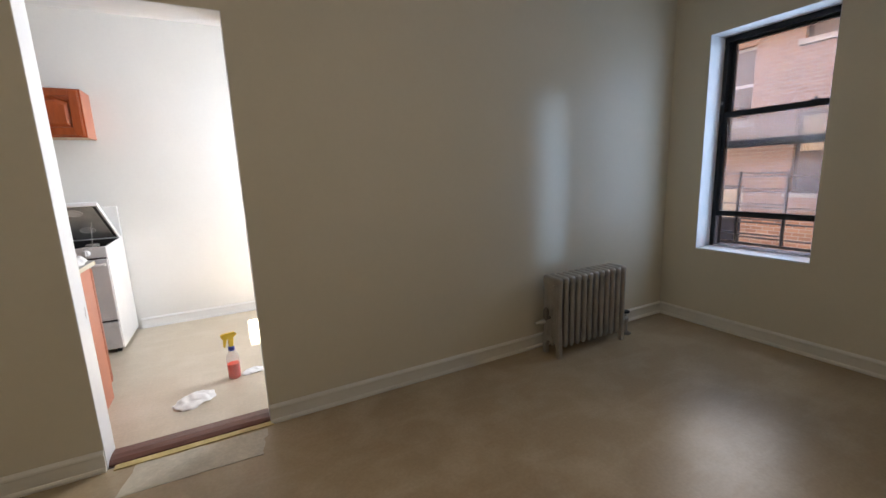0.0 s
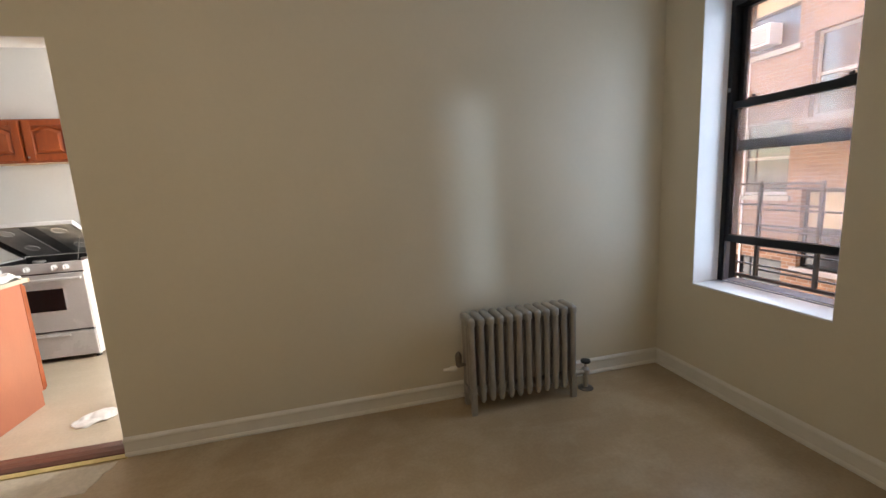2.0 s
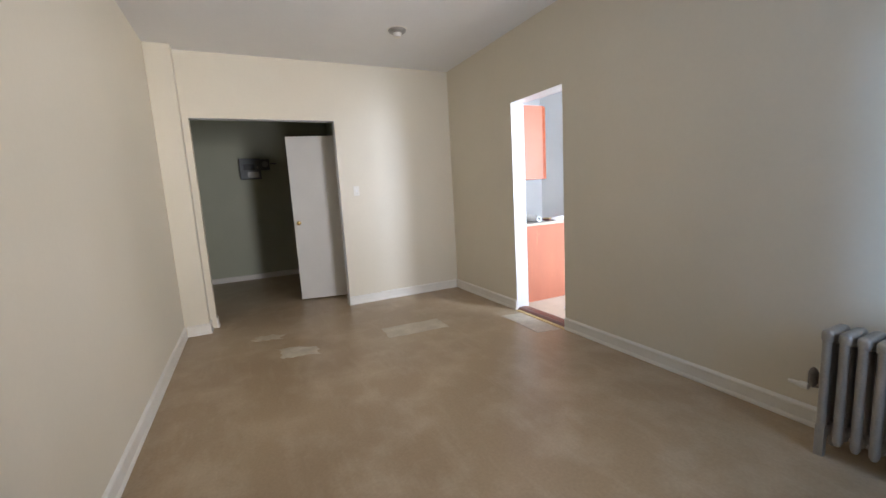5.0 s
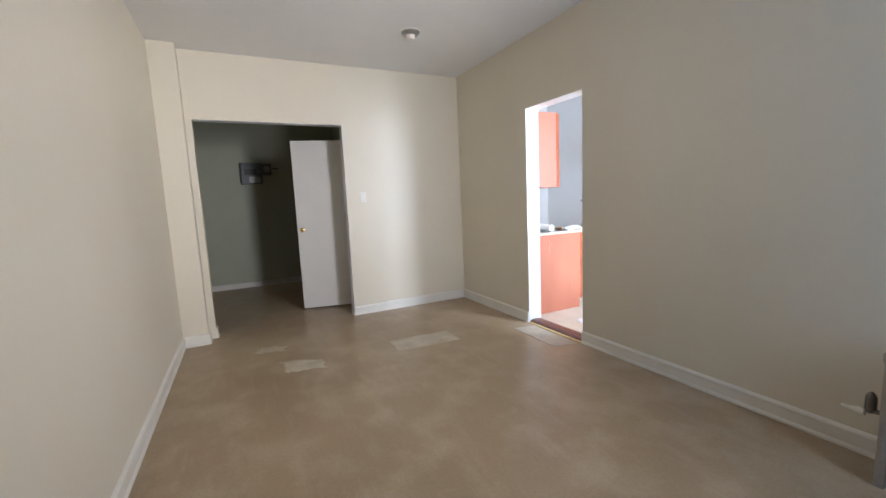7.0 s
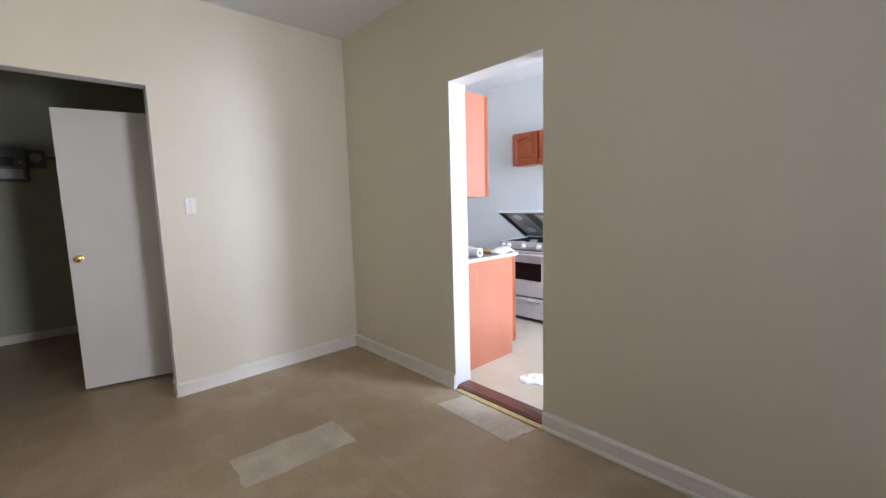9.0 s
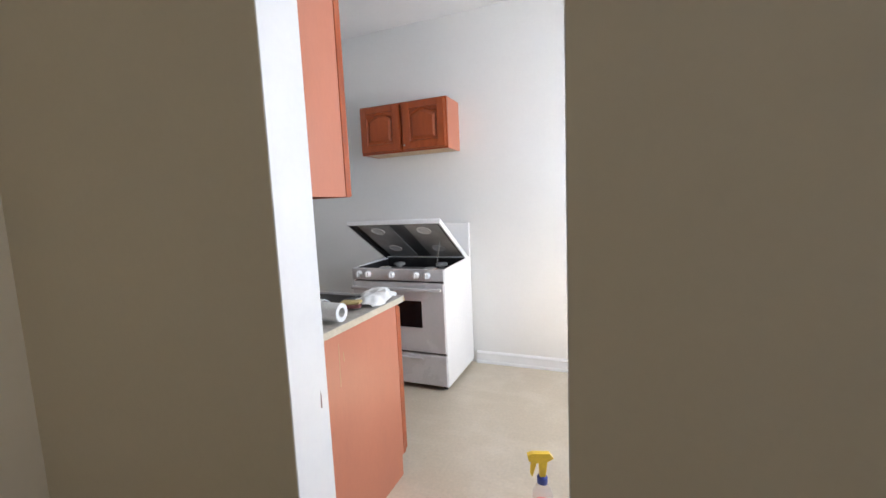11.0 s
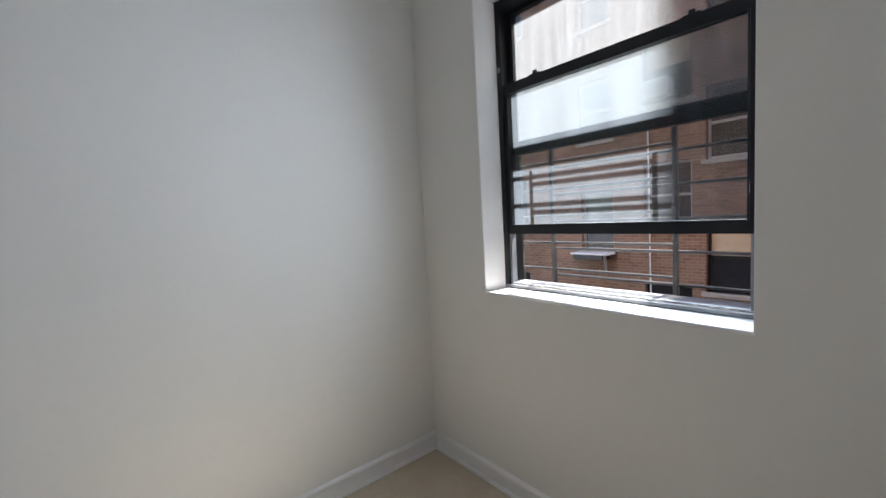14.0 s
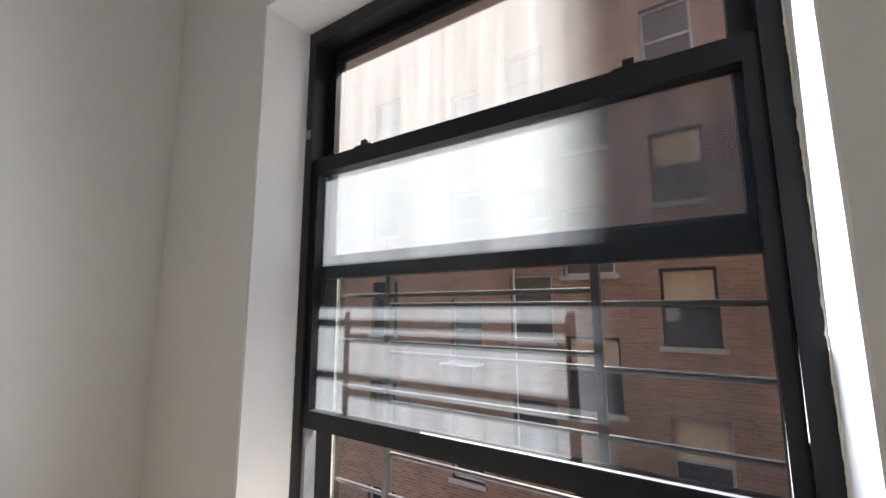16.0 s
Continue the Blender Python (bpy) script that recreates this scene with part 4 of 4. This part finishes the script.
def arch_door(x0, x1, z0, z1, y, parent):
    """A raised-panel door with a cathedral arch, its face towards -y."""
    t = 0.02
    d = part("door", boxes((x0, x1, y, y + t, z0, z1), bevel=0.003), CHERRY, parent, "cherry door with an arched raised panel")
    m = 0.062
    a, b, lo, hi = x0 + m, x1 - m, z0 + m, z1 - m
    spring = hi - 0.03

    def outline(inset):
        left, right, bottom = a + inset, b - inset, lo + inset
        pts = [(left, bottom), (right, bottom), (right, spring - inset)]
        for i in range(1, 12):
            u = 1 - i / 12
            rise = 0.5 - 0.5 * math.cos(2 * math.pi * u)
            pts.append((left + (right - left) * u, spring - inset + 0.036 * rise ** 0.75))
        pts.append((left, spring - inset))
        return pts

    bm = bmesh.new()
    levels = [(0.0, y - 0.0005), (0.006, y + 0.010), (0.012, y + 0.011), (0.034, y - 0.003), (0.038, y - 0.003)]
    prev = None
    for inset, yy in levels:
        ring = [bm.verts.new((u, yy, v)) for u, v in outline(inset)]
        if prev:
            for i in range(len(ring)):
                bm.faces.new((prev[i], prev[(i + 1) % len(ring)], ring[(i + 1) % len(ring)], ring[i]))
        prev = ring
    bm.faces.new(prev)
    bmesh.ops.recalc_face_normals(bm, faces=bm.faces)
    # the groove stands slightly proud of the slab so that it reads as cut in
    bmesh.ops.translate(bm, vec=(0, -0.0115, 0), verts=bm.verts)
    part("raised_panel", bm, CHERRY, d)
    stile = 0.0105
    part("door_frame", boxes((x0 + 0.004, a - 0.001, y - stile, y, z0 + 0.004, z1 - 0.004), (b + 0.001, x1 - 0.004, y - stile, y, z0 + 0.004, z1 - 0.004), (a - 0.001, b + 0.001, y - stile, y, z0 + 0.004, lo - 0.001), (a - 0.001, b + 0.001, y - stile, y, hi + 0.012, z1 - 0.004), bevel=0.002), CHERRY, d)
    return d


def wall_cabinet_over_stove():
    x0, x1, yf, yb, z0, z1 = -1.856, -1.088, 2.108, KNY, 1.793, 2.178
    c = thing("wall_cabinet", ((x0 + x1) / 2, (yf + yb) / 2, z0), "two-door cherry wall cabinet hung over the stove", "cabinet")
    part("body", boxes((x0, x0 + 0.016, yf + 0.04, yb, z0, z1), (x1 - 0.016, x1, yf + 0.04, yb, z0, z1), (x0 + 0.016, x1 - 0.016, yf + 0.04, yb, z1 - 0.016, z1)), LAMINATE, c, "orange laminate sides")
    part("bottom_panel", boxes((x0 + 0.016, x1 - 0.016, yf + 0.04, yb, z0 + 0.003, z0 + 0.015)), PALE_WOOD, c, "pale unfinished underside")
    part("face_frame", boxes((x0, x1, yf + 0.021, yf + 0.04, z0, z1)), CHERRY, c)
    xm = (x0 + x1) / 2
    arch_door(x0 + 0.012, xm - 0.014, z0 + 0.012, z1 - 0.012, yf, c)
    arch_door(xm + 0.014, x1 - 0.012, z0 + 0.012, z1 - 0.012, yf, c)
    part("cup_hook", lathe([(0.004, 0), (0.008, 0.004), (0.008, 0.012), (0.003, 0.016)], (xm + 0.03, yf - 0.012, z0 + 0.045), pose(0, 0, 0, 90, 0, 0), 12), GREY_METAL, c)


wall_cabinet_over_stove()


def slab_doors(c, xs, yf, z0, z1):
    for a, b in zip(xs, xs[1:]):
        d = part("door", boxes((a + 0.004, b - 0.004, yf - 0.02, yf, z0, z1), bevel=0.003), CHERRY, c)
        part("door_panel", boxes((a + 0.06, b - 0.06, yf - 0.001, yf + 0.004, z0 + 0.06, z1 - 0.06), bevel=0.003), CHERRY, d)


def upper_cabinet():
    x0, x1, yb, yf, z0, z1 = -1.68, -0.912, KY, 0.572, 1.409, 2.204
    c = thing("wall_cabinet", ((x0 + x1) / 2, (yf + yb) / 2, z0), "tall wall cabinet with an orange laminate end panel", "cabinet")
    part("end_panel", boxes((x1 - 0.016, x1, yb, yf - 0.042, z0, z1)), LAMINATE, c, "orange laminate end panel")
    part("body", boxes((x0, x0 + 0.016, yb, yf - 0.042, z0, z1), (x0 + 0.016, x1 - 0.016, yb, yf - 0.042, z1 - 0.016, z1)), LAMINATE, c)
    part("bottom_panel", boxes((x0 + 0.016, x1 - 0.016, yb, yf - 0.042, z0 + 0.022, z0 + 0.036)), PALE_WOOD, c)
    part("face_frame", boxes((x0, x1 + 0.003, yf - 0.042, yf - 0.021, z0 - 0.002, z1)), CHERRY, c)
    slab_doors(c, (x0 + 0.01, (x0 + x1) / 2, x1 + 0.003), yf, z0 + 0.001, z1 - 0.01)


upper_cabinet()


def base_cabinet(x0, x1, label, doors, end):
    yb, yf = KY, 0.93
    c = thing("base_cabinet", ((x0 + x1) / 2, 0.55, 0), label, "cabinet", "sink counter units")
    if end:
        for sy, sa, sb, lean in ((0.423, 0.67, 0.84, 0.004), (0.455, 0.76, 0.80, -0.002)):
            part("scratch", prism([(sy, sa), (sy + 0.0035, sa), (sy + lean + 0.002, sb), (sy + lean, sb)], "x", x1 - 0.001, x1 + 0.0006), PALE_WOOD, c, "pale scratch through the laminate")
        part("end_panel", prism([(yb, 0.0), (0.872, 0.0), (0.872, 0.105), (yf - 0.042, 0.105), (yf - 0.042, 0.884), (yb, 0.884)], "x", x1 - 0.016, x1), LAMINATE, c, "orange laminate end panel")
    part("body", boxes((x0, x1 - 0.016, yf - 0.06, yf - 0.042, 0.105, 0.69), (x0, x0 + 0.016, yb, yf - 0.06, 0.105, 0.69)), LAMINATE, c)
    part("toe_kick", boxes((x0, x1 - 0.016, 0.85, 0.866, 0.0, 0.105)), STOVE_DARK, c)
    part("face_frame", boxes((x0, x1 + 0.002, yf - 0.042, yf - 0.021, 0.105, 0.884)), CHERRY, c)
    slab_doors(c, doors, yf, 0.115, 0.865)


base_cabinet(-1.69, -0.923, "sink base cabinet with an orange laminate end panel", (-1.68, -1.305, -0.919), True)
base_cabinet(-2.46, -1.695, "orange laminate base cabinet beside the sink unit", (-2.45, -2.07, -1.70), False)


def counter_and_sink():
    x0, x1, yb, yf, z0, z1 = -2.47, -0.910, KY, 0.957, 0.886, 0.915
    sx0, sx1, sy0, sy1 = -1.66, -1.10, 0.33, 0.878
    top = bmesh.new()
    rows = [[top.verts.new((x, y, z0)) for x in (x0, sx0, sx1, x1)] for y in (yb, sy0, sy1, yf)]
    faces = [top.faces.new((rows[j][i], rows[j][i + 1], rows[j + 1][i + 1], rows[j + 1][i])) for j in range(3) for i in range(3) if (i, j) != (1, 1)]
    raised = bmesh.ops.extrude_face_region(top, geom=faces)["geom"]
    bmesh.ops.translate(top, vec=(0, 0, z1 - z0), verts=[v for v in raised if isinstance(v, bmesh.types.BMVert)])
    for f in [f for f in top.faces if f.calc_center_median().z < z0 + 0.001]:
        f.normal_flip()
    bmesh.ops.recalc_face_normals(top, faces=top.faces)
    c = thing("countertop", ((x0 + x1) / 2, (yb + yf) / 2, z0), "speckled grey laminate countertop round a sink", "countertop")
    part("slab", top, STONE, c)
    part("end_strip", boxes((x1, x1 + 0.0022, yb + 0.001, yf - 0.012, z0 + 0.001, z1 - 0.001)), WORN, c, "worn pale edge strip")
    part("chipped_corner", prism([(yf - 0.011, z0 + 0.001), (yf - 0.0005, z0 + 0.001), (yf - 0.0005, z1 - 0.012), (yf - 0.006, z1 - 0.004), (yf - 0.011, z1 - 0.002)], "x", x1, x1 + 0.003), PALE_WOOD, c, "chipped corner with bare wood")
    s = thing("kitchen_sink", ((sx0 + sx1) / 2, (sy0 + sy1) / 2, 0.72), "stainless steel kitchen sink let into the countertop", "sink")
    r = 0.038
    part("rim", boxes((sx0 - r, sx1 + r, sy0 - r, sy0 + 0.004, z1, z1 + 0.007), (sx0 - r, sx1 + r, sy1 - 0.004, sy1 + r, z1, z1 + 0.007), (sx0 - r, sx0 + 0.004, sy0 + 0.004, sy1 - 0.004, z1, z1 + 0.007), (sx1 - 0.004, sx1 + r, sy0 + 0.004, sy1 - 0.004, z1, z1 + 0.007)), STEEL, s, "polished steel rim")
    d = 0.72
    part("basin", boxes((sx0 + 0.004, sx1 - 0.004, sy0 + 0.004, sy1 - 0.004, d, d + 0.003), (sx0 + 0.001, sx0 + 0.004, sy0 + 0.004, sy1 - 0.004, d, z1), (sx1 - 0.004, sx1 - 0.001, sy0 + 0.004, sy1 - 0.004, d, z1),
                        (sx0 + 0.001, sx1 - 0.001, sy0 + 0.001, sy0 + 0.004, d, z1), (sx0 + 0.001, sx1 - 0.001, sy1 - 0.004, sy1 - 0.001, d, z1)), STEEL, s)
    part("drain", lathe([(0.045, 0), (0.045, 0.003), (0.03, 0.005)], ((sx0 + sx1) / 2, 0.6, d + 0.003), seg=20), GREY_METAL, s)
    part("faucet", rods(((-1.38, 0.26, z1), (-1.38, 0.26, z1 + 0.16), 0.013), ((-1.38, 0.26, z1 + 0.15), (-1.38, 0.46, z1 + 0.18), 0.011), seg=12), STEEL, s, smooth=True)


counter_and_sink()


def paper_towel():
    r, hole = 0.037, 0.02
    z = 0.922 + r
    t = thing("paper_towel_roll", (-1.05, 0.46, 0.922), "white paper towel roll lying across the sink rim", "paper towel")
    bm = bmesh.new()
    seg = 32
    rings = []
    for x, rr in ((-1.19, hole), (-1.19, r), (-0.92, r), (-0.92, hole)):
        rings.append([bm.verts.new((x, 0.46 + rr * math.cos(2 * math.pi * i / seg), z + rr * math.sin(2 * math.pi * i / seg))) for i in range(seg)])
    rings.append(rings[0])
    for lo, hi in zip(rings, rings[1:]):
        for i in range(seg):
            bm.faces.new((lo[i], lo[(i + 1) % seg], hi[(i + 1) % seg], hi[i]))
    bmesh.ops.recalc_face_normals(bm, faces=bm.faces)
    part("roll", bm, PAPER, t, smooth=True)
    part("loose_sheet", prism([(0.462, z + r), (0.485, z + r + 0.004), (0.515, z + 0.024), (0.545, z - 0.005), (0.575, 0.9235), (0.62, 0.9235), (0.62, 0.925), (0.577, 0.925), (0.547, z - 0.003), (0.517, z + 0.026), (0.486, z + r + 0.006), (0.462, z + r + 0.002)], "x", -1.19, -1.02), PAPER, t)


paper_towel()


def scrub_brush():
    b = thing("scrub_brush", (-1.012, 0.652, 0.922), "mustard block scrub brush with maroon bristles", "scrub brush")
    turn = Matrix.Translation((-1.012, 0.652, 0.922)) @ Matrix.Rotation(radians(18), 4, "Z")
    for name, dims, mat in (("bristles", (-0.042, 0.042, -0.024, 0.024, 0.0, 0.02), BRISTLE), ("block", (-0.046, 0.046, -0.027, 0.027, 0.02, 0.033), SPONGE)):
        bm = boxes(dims, bevel=0.006)
        bmesh.ops.transform(bm, matrix=turn, verts=bm.verts)
        part(name, bm, mat, b)


scrub_brush()


def crumpled(name, cx, cy, z, lx, ly, high, turn, seed, material, label, category, ripple=9.0, n=34):
    """A crumpled sheet: a folded, ragged heap of cloth or paper."""
    bm = bmesh.new()
    grid = []
    ca, sa = math.cos(radians(turn)), math.sin(radians(turn))
    for i in range(n):
        row = []
        for j in range(n):
            u, v = 2 * i / (n - 1) - 1, 2 * j / (n - 1) - 1
            s = Vector((u * 1.3 + seed, v * 1.3, seed * 0.7))
            edge = 1 + 0.22 * noise.noise(s * 1.7)
            px = u * lx * edge * math.sqrt(1 - 0.42 * v * v)
            py = v * ly * edge * math.sqrt(1 - 0.42 * u * u)
            bend = Vector((s.x * 0.8 + 0.5 * noise.noise(s * 0.9), s.y * ripple * 0.22 + 0.7 * noise.noise(s * 1.1), seed))
            fold = 0.55 + 0.5 * noise.noise(s * 0.9) + 0.32 * (1 - abs(noise.noise(bend)) * 2.2)
            dome = max(0.0, 1 - (u * u + v * v) * 0.72) ** 0.6
            h = z + 0.0015 + high * dome * max(0.06, fold)
            row.append(bm.verts.new((cx + px * ca - py * sa, cy + px * sa + py * ca, h)))
        grid.append(row)
    for i in range(n - 1):
        for j in range(n - 1):
            bm.faces.new((grid[i][j], grid[i + 1][j], grid[i + 1][j + 1], grid[i][j + 1]))
    bmesh.ops.recalc_face_normals(bm, faces=bm.faces)
    base = bmesh.ops.extrude_face_region(bm, geom=bm.faces[:])
    for v in (g for g in base["geom"] if isinstance(g, bmesh.types.BMVert)):
        v.co.z = max(z + 0.0003, v.co.z - 0.0025)
    bmesh.ops.recalc_face_normals(bm, faces=bm.faces)
    ob = finish(name, bm, material, False)
    ob.data.shade_smooth()
    return tagged(ob, label, category)


crumpled("cleaning_rag", -1.0, 0.835, 0.918, 0.088, 0.155, 0.05, 9, 3.1, CLOTH, "crumpled white cotton rag on the countertop corner", "rag", 11.0, 48)
crumpled("crumpled_paper_towel", -0.44, 0.54, 0.0, 0.10, 0.125, 0.024, -48, 7.7, PAPER, "crumpled white paper towel on the kitchen floor", "paper towel")
crumpled("folded_wipe", -0.085, 0.79, 0.0, 0.075, 0.05, 0.022, 15, 1.3, PAPER, "folded white wipe on the kitchen floor", "wipe")
h = thing("scraper", (-1.075, 0.76, 0.922), "black handled scraper beside the white rag", "scraper")
part("handle", rods(((-1.085, 0.70, 0.934), (-1.055, 0.79, 0.936), 0.011), seg=12), BLACK_PLASTIC, h, smooth=True)
part("blade", boxes((-1.062, -1.022, 0.79, 0.83, 0.932, 0.9335)), GREY_METAL, h)


def spray_bottle():
    c = (-0.205, 0.757, 0.0)
    b = thing("spray_bottle", c, "clear spray bottle half full of red cleaner, yellow trigger", "spray bottle")
    part("bottle", lathe([(0.036, 0.001), (0.041, 0.004), (0.042, 0.012), (0.042, 0.15), (0.038, 0.17), (0.022, 0.198), (0.016, 0.206), (0.016, 0.214)], c, seg=26), CLEAR_PLASTIC, b, "clear plastic bottle", True)
    part("liquid", lathe([(0.036, 0.003), (0.0395, 0.008), (0.0395, 0.108)], c, seg=26), RED_LIQUID, b, "red cleaning liquid", True)
    part("collar", lathe([(0.021, 0.205), (0.022, 0.208), (0.022, 0.23), (0.017, 0.236)], c, seg=20), BLUE, b, "blue screw collar", True)
    head = prism([(-0.055, 0.305), (-0.06, 0.33), (-0.04, 0.338), (0.03, 0.335), (0.045, 0.315), (0.02, 0.30), (0.012, 0.236), (-0.012, 0.236), (-0.014, 0.295)], "y", -0.011, 0.011)
    bmesh.ops.rotate(head, cent=(0, 0, 0), matrix=Matrix.Rotation(radians(20), 3, "Z"), verts=head.verts)
    bmesh.ops.translate(head, vec=c, verts=head.verts)
    part("trigger_head", head, YELLOW, b, "yellow spray head")
    trig = prism([(-0.02, 0.30), (-0.045, 0.30), (-0.05, 0.25), (-0.042, 0.235), (-0.036, 0.25)], "y", -0.006, 0.006)
    bmesh.ops.rotate(trig, cent=(0, 0, 0), matrix=Matrix.Rotation(radians(20), 3, "Z"), verts=trig.verts)
    bmesh.ops.translate(trig, vec=c, verts=trig.verts)
    part("trigger", trig, YELLOW, b)


spray_bottle()

structure("trim_jamb_chip", prism([(0.134, 0.752), (0.139, 0.748), (0.1395, 0.79), (0.137, 0.806), (0.1345, 0.78)], "x", DL + 0.002, DL + 0.0036), SADDLE, "dark chip in the doorway paint")
